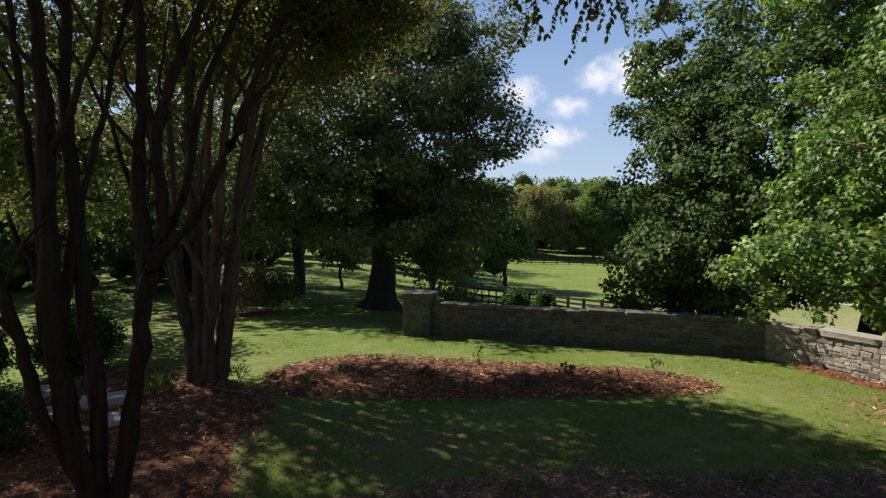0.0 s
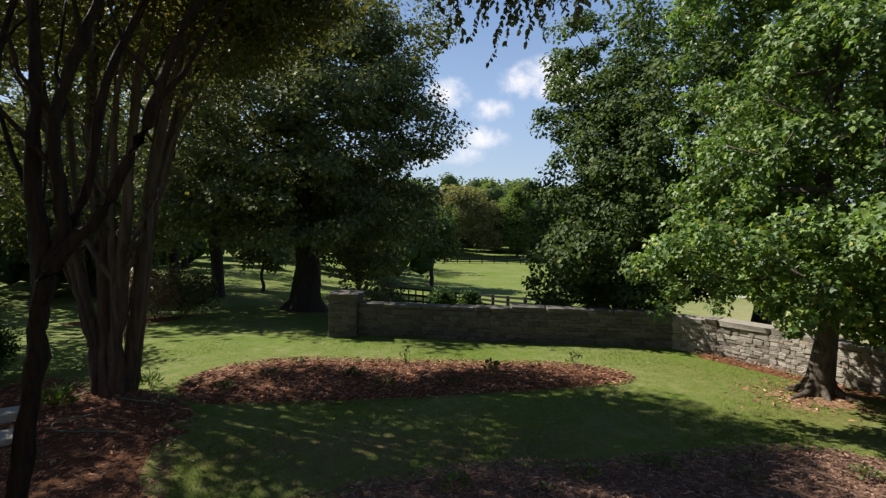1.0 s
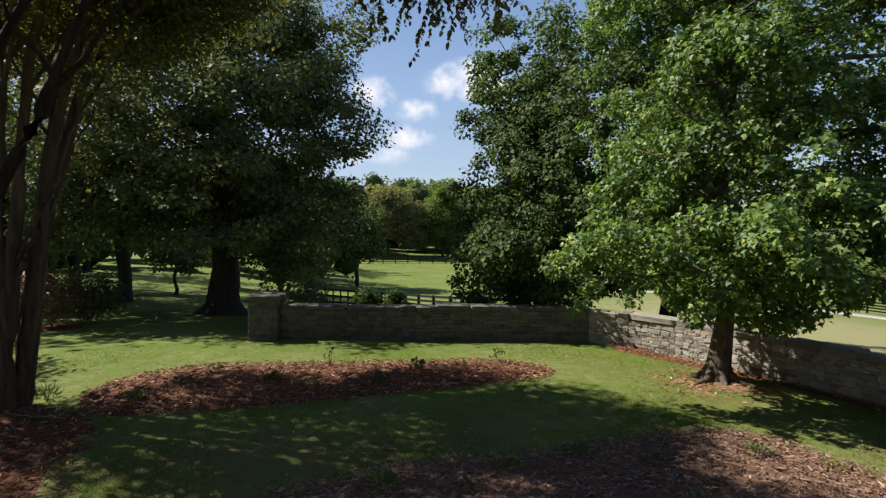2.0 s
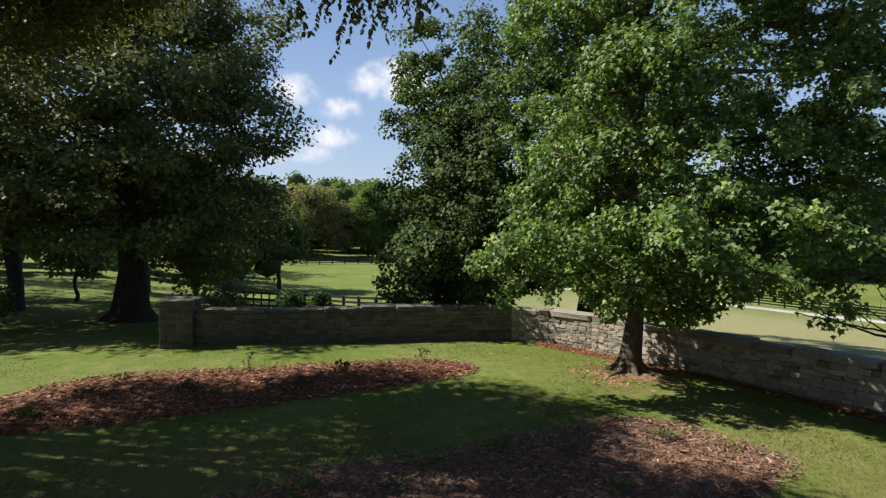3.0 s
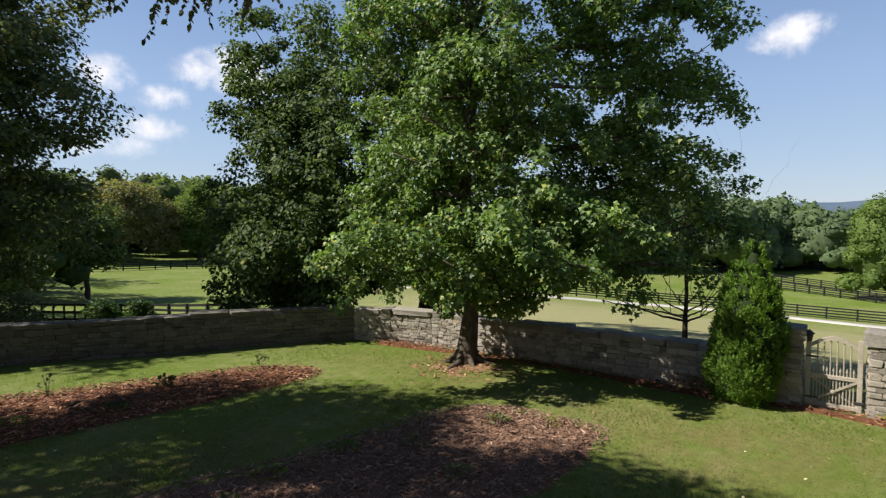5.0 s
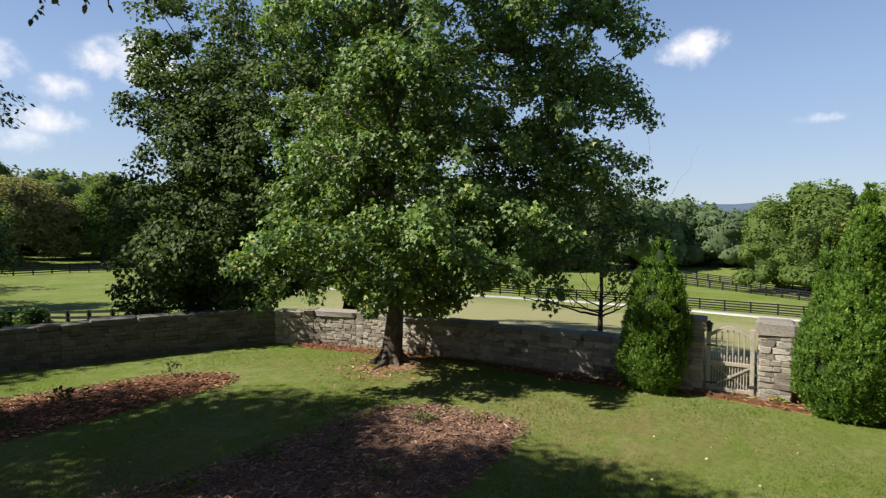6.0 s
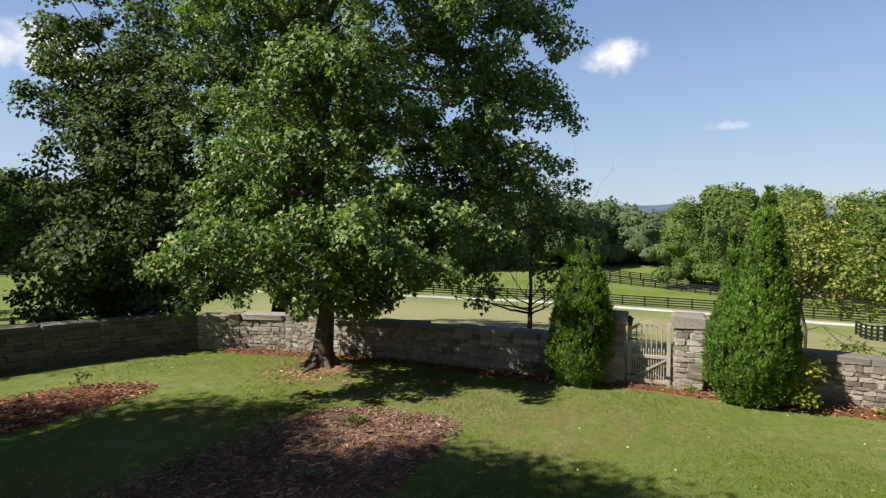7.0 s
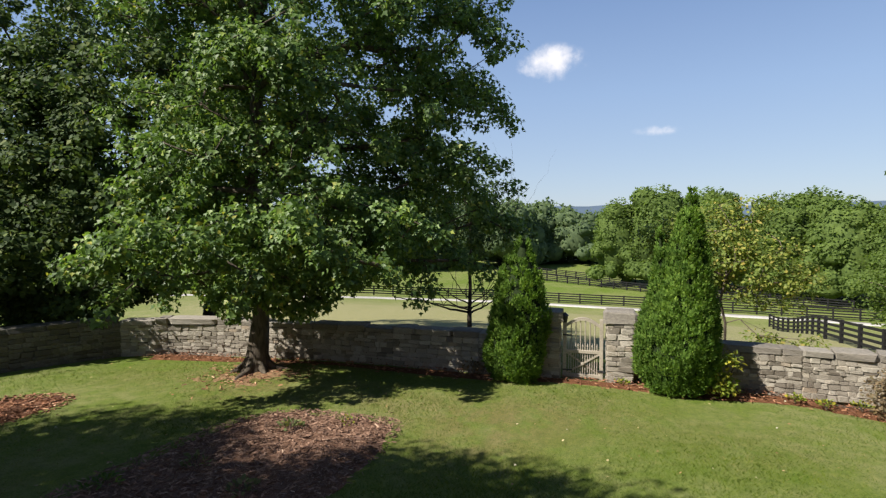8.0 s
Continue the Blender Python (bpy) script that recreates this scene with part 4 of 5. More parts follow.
for at, h, r, lab in (((-9.3, 34.6), 17, 5.0, "dark lawn tree with a slanting trunk"), ((-18.5, 33), 20, 6, "dark tree in the shady grove"), ((-31, 37), 21, 7, "dark tree in the shady grove"), ((-17.5, 37.5), 13, 4.4, "dark tree in the shady grove"),
                      ((-15, 44), 22, 7, "dark tree in the shady grove"), ((-33, 25), 20, 6, "dark tree in the shady grove"), ((-24, 48), 23, 8, "dark tree in the shady grove"), ((-38, 44), 23, 8, "dark tree in the shady grove"), ((-32, 56), 22, 8, "dark tree in the shady grove"), ((-46, 36), 21, 7, "dark tree in the shady grove"), ((-20, 62), 21, 7, "dark tree in the shady grove"),
                      # the last two added behind the oak to shade the pasture
                      ((-5, 52), 15, 5.5, "dark tree in the shady grove"), ((-2.5, 71), 16, 5.5, "dark tree in the shady grove"), ((-1.0, 86), 17, 6, "dark tree in the shady grove")):
    tree("shade_tree", lab, at, h, [(0, 0, h * 0.62, r, r, h * 0.33, 1), (r * 0.4, 0, h * 0.36, r * 0.75, r * 0.75, h * 0.16, 1), (-r * 0.5, -1, h * 0.34, r * 0.7, r * 0.7, h * 0.15, 1)],
         200, 31, 1.0, 0.38, "plain", L_OAK, BARK_DARK, trunk_r=0.36, group="trees of the grove", flare=1.5, thin=0.016)
# added mostly out of view to shade the crape myrtle, bed and lawn
tree("side_tree", "dark leafy tree added beside the boxwoods to cast shade", (-15.0, 14.4), 19, [(0, 0, 12.5, 4.6, 4.6, 5.0, 1), (1.5, 0, 7.5, 3.2, 3.2, 2.4, 1), (-2.0, -1, 7.0, 3.2, 3.2, 2.4, 1), (1.6, 5.0, 6.8, 2.0, 2.6, 1.4, 2.2), (0.6, 6.4, 5.0, 1.8, 2.2, 1.6, 1.8), (2.6, 2.6, 6.3, 1.5, 1.6, 1.2, 2.0)],
     600, 58, 0.8, 0.188, "plain", L_OAK, BARK_DARK, trunk_r=0.3, flare=1.5, thin=0.016)
tree("lawn_tree", "small round dark tree on the lawn", (-7.6, 40), 4.6, [(0, 0, 3.0, 1.9, 1.9, 1.4, 1)], 70, 50, 0.6, 0.22, "oval", L_OAK, BARK_DARK, trunk_r=0.12)
tree("field_tree", "slender green tree alone in the pasture", (7.2, 63), 10.5, [(-0.4, 0, 6.8, 3.2, 3.2, 3.2, 1), (-1.8, 0, 5, 2.4, 2.4, 2.2, 1), (1.2, 0, 4.6, 1.9, 1.9, 1.6, 0.8)],
     170, 60, 1.0, 0.34, "oval", L_DARK, BARK_DARK, trunk_r=0.26, thin=0.014)
tree("browning_tree", "wide brownish green tree before the woods", (19.0, 111), 17, [(0, 0, 9.0, 7.0, 6.0, 5.6, 1), (-5.4, 0, 6.4, 4.4, 4.4, 5.0, 1), (5.4, 0, 6.4, 4.4, 4.4, 5.0, 1)], 320, 90, 1.5, 0.42, "broad", L_BROWN, BARK_DARK, trunk_r=0.3)
tree("light_green_tree", "light green tree at the pasture's edge", (30.5, 109), 16, [(0, 0, 8.2, 3.6, 3.6, 6.0, 1), (2.4, 0, 6.0, 3.2, 3.2, 4.4, 1)], 240, 80, 1.3, 0.36, "broad", L_OLIVE, BARK_DARK, trunk_r=0.25)
tree("slim_tree", "slim dark tree behind the wall's end pillar", (-0.6, 31), 8, [(0, 0, 5.2, 3.0, 3.0, 3.2, 1), (0.6, 0, 2.6, 2.3, 2.3, 1.4, 0.8)], 140, 55, 0.7, 0.2, "oval", L_OAK, BARK, trunk_r=0.15)
tree("pear_tree", "loose young pear tree with yellowing leaves", (18.6, 0.3), 5.2, [(0, 0.3, 3.7, 1.0, 1.6, 1.3, 1), (0, -1.3, 2.9, 0.9, 1.3, 1.0, 1), (0, 1.5, 4.0, 0.8, 0.9, 0.8, 1), (0, -0.6, 4.7, 0.5, 0.9, 0.5, 0.8), (-0.3, -1.7, 1.0, 0.5, 0.9, 0.25, 0.9)], 230, 46, 0.36, 0.105, "oval", L_PEAR, BARK, trunk_r=0.04, fork=0.8, thin=0.006)
tree("side_tree", "green tree reaching in from beside the garden", (13.3, -6.5), 9, [(0, 0, 6, 3.2, 3.2, 2.8, 1), (-0.2, 2.4, 6.1, 1.2, 1.3, 1.7, 1.2)], 160, 90, 0.55, 0.12, "broad", L_MAPLE, BARK, trunk_r=0.2)
tree("fence_tree", "grey green tree beside the pasture fence", (26.5, -7.8), 8.5, [(0, 0, 5.0, 2.8, 2.8, 3.0, 1), (0, 1.6, 3.6, 2.0, 2.0, 1.8, 1)], 200, 110, 0.6, 0.12, "plain", L_OLIVE, BARK, trunk_r=0.18)

# ---- crape myrtles ----
def crape(name, label, at, stems, blobs, clusters, per, leaf, bark, size=0.075, extra=(), group="crape myrtles", twig=0.022, shape="plain", spread=0.5, high=(), side=4, hanging=()):
    """Several smooth stems from one foot; stems: polylines from the foot with a first radius."""
    ob = thing(name, label, "tree", group, (at[0], at[1], ground_z(*at)))
    paths = []
    for r0, pts in stems:
        P = np.array(pts, float)
        P[:, 2] = np.where(P[:, 2] > 8.0, 8.0 + (P[:, 2] - 8.0) * 0.4, P[:, 2])
        fine = []
        n = len(P)
        for i in range(n - 1):
            a, b, c, d = P[max(i - 1, 0)], P[i], P[i + 1], P[min(i + 2, n - 1)]
            for s in range(5):
                t = s / 5
                fine.append(0.5 * (2 * b + (c - a) * t + (2 * a - 5 * b + 4 * c - d) * t * t + (3 * b - a - 3 * c + d) * t ** 3))
        fine.append(P[-1])
        fine = np.array(fine) + rng.normal(size=(len(fine), 3)) * 0.012
        lump = rng.normal(size=len(fine))
        lump = (lump + np.roll(lump, 1) + np.roll(lump, -1)) / 3
        rr = r0 * np.linspace(1, 0.38, len(fine)) * (1 + 0.16 * lump)
        paths.append([(*p, r) for p, r in zip(fine, rr)])
        # side branches
        for k in range(side):
            i = int(len(fine) * rng.uniform(0.3, 0.9))
            a = rng.random() * 6.28
            L = rng.uniform(1.0, 2.2)
            q = [(*fine[i], rr[i] * 0.5)]
            for s in range(1, 6):
                f = s / 5
                q.append((fine[i][0] + math.cos(a) * L * 0.55 * f ** 0.8 + 0.05 * rng.normal(), fine[i][1] + math.sin(a) * L * 0.55 * f ** 0.8 + 0.05 * rng.normal(), fine[i][2] + L * f, rr[i] * 0.5 * (1 - 0.65 * f)))
            paths.append(q)
    targets = in_ellipsoids(blobs, clusters)
    if len(extra):
        targets = np.concatenate([targets, np.array(extra)])
    # twigs from the stems' upper halves to the tufts
    tops = np.concatenate([np.array(p)[len(p) // 3:, :3] for p in paths])
    reach = [np.min(np.linalg.norm(tops - t, axis=1)) for t in targets]
    for t in targets[np.argsort(reach)]:
        d = np.linalg.norm(tops - t, axis=1) + 1.0 * np.maximum(0, tops[:, 2] - t[2])
        a = tops[int(np.argmin(d))]
        L = np.linalg.norm(t - a)
        bend = rng.normal(size=3) * 0.08 * L
        k = max(2, int(L / 0.4))
        paths.append([(*(a + (t - a) * s / k + bend * math.sin(math.pi * s / k) + np.array((0, 0, 0.12 * L * math.sin(math.pi * s / k)))), twig * min(1, 0.35 + 0.25 * L) * (1 - 0.75 * s / k)) for s in range(k + 1)])
        tops = np.concatenate([tops, np.array(paths[-1])[1:, :3]])
    part("trunk", tube_mesh("trunk", paths, bark, 8), bark, ob)
    leafy("crown", targets, per, spread, size, shape, leaf, ob, hang=0.5)
    if hanging:
        tips, sticks, C, A = hanging, [], [], []
        for x, y, z, L in tips:
            n = max(4, int(L / 0.045))
            sway = rng.normal(size=2) * 0.16
            P = [np.array((x + sway[0] * f + 0.012 * rng.normal(), y + sway[1] * f, z - L * f)) for f in np.linspace(0, 1, n)]
            sticks.append([(*p, 0.0045 - 0.003 * i / n) for i, p in enumerate(P)])
            for i, p in enumerate(P[1:]):
                for _ in range(2):
                    a = rng.random() * 6.28
                    C.append(p)
                    A.append((math.cos(a) * 0.6, math.sin(a) * 0.6, -0.9 + 0.3 * rng.normal()))
        C, A = np.array(C), np.array(A)
        part("hanging_twig", tube_mesh("hanging_twig", sticks, bark, 4), bark, ob)
        part("hanging_leaves", leaves("hanging_leaves", C, A, rng.normal(size=C.shape) + np.array((0, 0, 0.6)), 0.068 * (1 + 0.3 * rng.normal(size=len(C)).clip(-2, 2)), "oval", leaf), leaf, ob)
    # larger leaves added mostly above the view to shade the lawn
    if high:
        blobs2, n2, per2, size2 = high
        leafy("upper_crown", in_ellipsoids(blobs2, n2), per2, 0.7, size2, "plain", leaf, ob, hang=0.3, up=1.0)
    return ob


# ---- arborvitae ----
def arborvitae(label, at, height, radius, tops, count, profile):
    """A dense cone of upright fan sprays. tops: leaders as (dx, dy, share of the height, share of the width); profile: width from foot to tip."""
    ob = thing("arborvitae", label, "conifer", "arborvitae beside the gate", (at[0], at[1], 0.0))
    levels = np.linspace(0, 1, len(profile))
    # a dark body fills each leader, as the shade behind the sprays
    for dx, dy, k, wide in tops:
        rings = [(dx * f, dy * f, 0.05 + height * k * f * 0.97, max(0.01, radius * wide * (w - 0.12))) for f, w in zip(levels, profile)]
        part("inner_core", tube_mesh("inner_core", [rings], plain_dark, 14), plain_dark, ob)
    part("trunk", tube_mesh("trunk", [[(0, 0, -0.05, 0.08), (0, 0, 0.2, 0.065), (0, 0, 0.4, 0.06)]], BARK, 8), BARK, ob)
    C, A, Nn = [], [], []
    share = np.array([k * k * wide for _, _, k, wide in tops])
    for (dx, dy, k, wide), s in zip(tops, share / share.sum()):
        n = int(count * s)
        m = n // 46
        zc = 1 - np.sqrt(rng.random(m) * 0.999)
        th = rng.random(m) * 2 * math.pi
        bulge = 1 + 0.07 * np.sin(3 * th + 7 * zc + dx * 9) + 0.05 * np.sin(5 * th - 13 * zc)
        rr = radius * wide * np.interp(zc, levels, profile) * bulge * (1 + 0.055 * rng.normal(size=m)) + 0.015
        cc = np.stack([dx * zc + rr * np.cos(th), dy * zc + rr * np.sin(th), 0.05 + height * k * zc], -1)
        idx = rng.integers(0, m, n)
        out = np.stack([np.cos(th[idx]), np.sin(th[idx]), np.zeros(n)], -1)
        off = rng.normal(size=(n, 3))
        small = np.interp(zc[idx], [0, 0.8, 1], [1, 0.8, 0.45])[:, None]
        off *= np.array((0.075, 0.075, 0.125)) * small / np.linalg.norm(off, axis=1, keepdims=True) * (0.5 + 0.5 * rng.random((n, 1)))
        C.append(cc[idx] + off - out * 0.03)
        A.append(out * 0.45 + off * 6 + np.array((0, 0, 0.8)) + rng.normal(size=(n, 3)) * 0.3)
        Nn.append(out * 0.9 + off * 9 + np.array((0, 0, 0.2)) + rng.normal(size=(n, 3)) * 0.35)
    C, A, Nn = np.concatenate(C), np.concatenate(A), np.concatenate(Nn)
    C[:, 2] = np.maximum(C[:, 2], 0.03)
    s = 0.063 * (1 + 0.3 * rng.normal(size=len(C)).clip(-2, 2))
    part("foliage", leaves("foliage", C, A, Nn, s, "sprig", L_ARB), L_ARB, ob)


# near-black colour that stands for the shade inside dense foliage
plain_dark = plain_material("inner_shade_body", (0.012, 0.022, 0.008), (0.03, 0.045, 0.015), 20, 0.9, 0.5, 0.1)
arborvitae("green conical arborvitae with two tips beside the garden gate", (12.15, 4.44), 3.42, 0.66, [(0.20, -0.14, 1.0, 1.0), (0.04, 0.20, 0.88, 0.72), (0.36, -0.20, 0.94, 0.5)], 76000,
           (0.72, 0.95, 1.0, 0.99, 0.95, 0.88, 0.78, 0.64, 0.46, 0.26, 0.03))
arborvitae("tall green conical arborvitae beside the gate pillar", (12.92, 1.03), 4.42, 0.80, [(0.1, -0.30, 1.0, 1.0), (-0.02, 0.34, 0.80, 0.66)], 98000,
           (0.58, 0.88, 1.0, 0.97, 0.86, 0.70, 0.56, 0.43, 0.31, 0.18, 0.03))


# ---- shrubs ----
def shrub(name, label, at, blobs, clusters, per, spread, size, shape, leaf, group="", hang=0.0):
    ob = thing(name, label, "shrub", group, (at[0], at[1], ground_z(*at)))
    targets = in_ellipsoids(blobs, clusters)
    targets[:, 2] = np.maximum(targets[:, 2], 0.12)
    paths = grow((0, 0, -0.05), [(0, 0, -0.05), (0.01, 0, 0.06), (0, 0.01, 0.12)], targets, 0.004, r_min=0.003)
    part("stem", tube_mesh("stem", paths, BARK, 5), BARK, ob)
    leafy("foliage", targets, per, spread, size, shape, leaf, ob, hang=hang, flat=0.9)
    # dark body painted as the shade within the clipped leaves
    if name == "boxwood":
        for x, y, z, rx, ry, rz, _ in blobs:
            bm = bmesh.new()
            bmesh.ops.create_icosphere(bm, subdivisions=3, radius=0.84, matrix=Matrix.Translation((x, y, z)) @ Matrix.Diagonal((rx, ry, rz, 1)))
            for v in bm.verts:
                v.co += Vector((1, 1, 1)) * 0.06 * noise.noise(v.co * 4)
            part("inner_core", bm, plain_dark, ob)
    return ob
CRAPE1 = [
   (0.150, [(-0.18, -0.17, 0.22), (-0.34, -0.34, 1.43), (-0.41, -0.46, 2.69), (-0.38, -0.5, 3.75), (-0.34, -0.53, 5.04), (-0.36, -0.61, 6.27), (-0.38, -0.68, 7.44)]),
   (0.120, [(-0.15, -0.16, 0.21), (-0.12, -0.08, 1.62), (-0.25, -0.1, 2.63), (-0.34, -0.1, 4.23), (-0.41, -0.09, 5.47), (-0.39, -0.01, 6.51), (-0.24, 0.15, 7.94)]),
   (0.128, [(0.02, -0.04, 0.15), (0.24, 0.1, 1.64), (0.3, 0.16, 2.51), (0.38, 0.21, 3.16), (0.3, 0.19, 4.25), (0.34, 0.23, 5.33), (0.34, 0.24, 6.61), (0.28, 0.22, 7.99)]),
   (0.096, [(0.32, 0.13, 2.51), (0.43, 0.12, 3.17), (0.63, 0.15, 3.75), (0.6, 0.06, 4.81), (0.85, 0.11, 5.73), (1.18, 0.19, 6.59), (1.79, 0.35, 7.93)]),
   (0.100, [(0.32, 0.13, 2.51), (0.52, 0.07, 3.25), (1.06, 0.17, 3.89), (1.57, 0.22, 4.97), (1.89, 0.17, 5.82), (2.33, 0.15, 6.57), (3.19, 0.18, 7.69)]),
   (0.072, [(0.4, 0.18, 3.16), (0.85, 0.32, 4.26), (1.02, 0.32, 5.21), (1.38, 0.39, 6.24), (2.09, 0.55, 7.61)]),
   (0.078, [(-0.25, -0.22, 0.39), (-0.58, -0.54, 1.77), (-0.68, -0.69, 2.73), (-0.78, -0.85, 3.51), (-0.91, -1.04, 4.94), (-0.97, -1.18, 6.04)]),
   (0.060, [(-0.44, -0.35, 2.12), (-0.62, -0.37, 4.22), (-0.74, -0.33, 5.08), (-0.88, -0.31, 6.39), (-0.97, -0.26, 7.38)]),
   (0.060, [(-0.39, -0.32, 2.39), (-0.34, -0.13, 3.61), (-0.18, 0.12, 4.82), (-0.07, 0.34, 5.79), (0.12, 0.59, 7.19)]),
]
CRAPE2 = [
   (0.16, [(-0.28, -0.05, -0.05), (-0.35, 0.05, 1.06), (-0.61, 0.05, 2.65), (-0.98, -0.01, 5.0), (-1.24, -0.02, 6.91), (-1.41, 0.02, 8.81), (-1.79, -0.06, 11.24)]),
   (0.17, [(-0.08, -0.18, -0.05), (-0.12, -0.04, 1.08), (-0.16, 0.09, 3.05), (-0.37, 0.15, 5.66), (-0.22, 0.37, 8.95), (-0.16, 0.55, 12.24)]),
   (0.17, [(0.11, -0.09, -0.05), (0.19, -0.22, 1.12), (0.36, -0.31, 2.43), (0.52, -0.41, 3.71), (0.78, -0.46, 6.19), (1.2, -0.46, 8.62), (1.73, -0.44, 11.01)]),
   (0.16, [(0.24, 0.07, -0.05), (0.44, -0.02, 1.21), (0.72, -0.08, 3.06), (1.14, -0.09, 5.63), (1.93, -0.01, 8.8), (2.96, 0.08, 11.33)]),
   (0.13, [(0.28, 0.2, -0.05), (0.47, 0.23, 1.16), (0.74, 0.29, 3.44), (1.35, 0.46, 6.37), (2.52, 0.75, 9.1), (4.13, 0.98, 11.6)]),
   (0.11, [(-0.17, 0.11, -0.03), (-0.38, 0.31, 1.0), (-0.72, 0.44, 2.35), (-0.97, 0.62, 5.06), (-1.1, 0.85, 7.13), (-1.06, 1.16, 9.27), (-0.89, 1.54, 12.2)]),
   (0.1, [(0.11, 0.23, -0.05), (0.16, 0.51, 1.24), (0.21, 0.78, 2.59), (0.47, 1.13, 5.11), (0.88, 1.52, 7.72), (1.66, 2.0, 10.76), (2.77, 2.49, 13.51)]),
   (0.09, [(0.18, -0.17, 0.06), (0.26, -0.41, 3.08), (0.43, -0.61, 5.55), (0.74, -0.75, 7.32), (0.92, -0.95, 9.34)]),
   (0.06, [(-0.34, -0.19, 1.11), (-0.48, -0.33, 2.18), (-0.55, -0.45, 2.83), (-0.65, -0.57, 3.96), (-0.8, -0.73, 5.53), (-1.17, -1.01, 7.01), (-1.39, -1.22, 8.76)]),
   (0.05, [(0.57, 0.21, 2.37), (0.84, 0.09, 3.7), (1.27, 0.04, 5.0), (1.65, -0.05, 6.53), (1.96, -0.16, 8.0), (2.74, -0.17, 9.47)]),
   (0.05, [(0.03, -0.02, 3.7), (0.06, -0.17, 4.98), (0.33, -0.22, 6.49), (0.35, -0.37, 7.93), (0.51, -0.47, 9.57)]),
   (0.04, [(0.77, 0.28, 3.97), (1.06, 0.28, 5.29), (1.77, 0.41, 6.63), (2.56, 0.51, 7.83), (3.62, 0.61, 9.31)]),
]
# this one's bark colour carries the shade it stands in
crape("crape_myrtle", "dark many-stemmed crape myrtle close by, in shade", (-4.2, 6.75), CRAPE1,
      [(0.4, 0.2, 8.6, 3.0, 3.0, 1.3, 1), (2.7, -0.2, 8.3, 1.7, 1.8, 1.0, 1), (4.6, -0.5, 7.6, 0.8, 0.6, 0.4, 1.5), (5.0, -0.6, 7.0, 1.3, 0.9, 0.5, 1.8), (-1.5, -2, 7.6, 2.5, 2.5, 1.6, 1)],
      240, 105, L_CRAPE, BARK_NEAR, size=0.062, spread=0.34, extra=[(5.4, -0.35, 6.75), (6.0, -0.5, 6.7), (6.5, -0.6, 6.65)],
      hanging=[(5.1 + 1.65 * f, -0.25 - 0.40 * f + 0.15 * math.sin(40 * f), 6.70 + 0.16 * math.cos(31 * f), 0.12 + 0.18 * f + 0.62 * rng.random() ** 2.2) for f in rng.random(64)],
      shape="oval", high=([(2.6, 0.6, 8.9, 2.3, 2.4, 0.9, 1), (0, 1.5, 9.6, 3.2, 2.8, 1.3, 1), (2.9, 2.6, 9.0, 1.5, 1.5, 0.7, 6.0)], 250, 64, 0.15))
crape("crape_myrtle", "tall crape myrtle with fanning smooth tan stems", (-5.55, 12.45), CRAPE2,
      [(0.5, 1.2, 8.9, 3.9, 4.0, 1.5, 1), (2.6, 0.8, 8.6, 2.2, 2.6, 1.2, 1.2), (-1.5, 0, 8.0, 2.8, 2.8, 1.8, 1.0), (0.8, 0, 7.0, 2.6, 2.4, 1.2, 0.7)],
      230, 70, L_CRAPE, BARK_CRAPE, size=0.095, high=([(0.4, 2.2, 9.4, 4.2, 4.1, 0.9, 1), (0.9, 4.6, 9.2, 2.8, 1.5, 0.7, 1.0), (-3.6, 4.8, 9.3, 3.2, 2.2, 0.8, 0.9), (2.9, -1.7, 9.4, 1.9, 2.4, 0.7, 1.4), (2.9, 2.0, 9.4, 2.4, 2.4, 0.6, 2.6)], 580, 64, 0.15))

LAT = np.array((0.81, -0.586))


def side_stem(r, pts):
    """A stem of the young tree from (sideways, depth, height)."""
    return (r, [(LAT[0] * a + LAT[1] * -b, LAT[1] * a + LAT[0] * b, z) for a, b, z in pts])


crape("young_tree", "young tree with bare lower branches behind the wall", (18.3, 8.6),
      [side_stem(0.085, [(0, 0, 0), (0.0, 0, 1.2), (0.0, 0.0, 2.4), (0.02, 0, 3.8), (0.0, 0, 5.4)]),
       *[side_stem(r, [(0, 0, z), (w * 0.3, d * 0.3, z + 0.10 + h * 0.10), (w * 0.62, d * 0.7, z + 0.1 + h * 0.45), (w, d, z + 0.1 + h)]) for r, z, w, d, h in (
           (0.042, 0.95, -2.5, 0.3, 0.75), (0.034, 1.05, -1.9, -0.5, 0.95), (0.036, 1.15, -2.9, 0.1, 0.45), (0.030, 1.3, -1.5, 0.5, 1.0), (0.038, 0.95, 1.5, -0.2, 0.7), (0.032, 1.1, 1.9, 0.4, 0.85),
           (0.030, 1.3, 1.2, -0.5, 1.05), (0.028, 1.5, -1.0, -0.4, 0.9), (0.028, 1.55, 0.9, 0.3, 0.8))],
       side_stem(0.025, [(0.02, 0, 3.2), (1.0, 0.2, 4.2), (1.9, 0.3, 5.0), (2.9, 0.4, 5.7)]),
       side_stem(0.014, [(1.0, 0.2, 4.2), (1.9, 0.1, 4.7), (2.8, 0.1, 5.1)]), side_stem(0.012, [(1.4, 0.25, 4.6), (2.0, 0.3, 5.3), (2.5, 0.3, 5.9)]), side_stem(0.012, [(0.8, 0.2, 4.0), (1.8, 0.2, 4.35), (2.7, 0.2, 4.6)])],
      [(0, 0.2, 4.3, 1.7, 1.7, 1.3, 1), (0.2, 0, 5.4, 1.2, 1.2, 0.8, 1)], 70, 60, L_DARK, BARK_DARK, size=0.12, group="", twig=0.012, side=2)
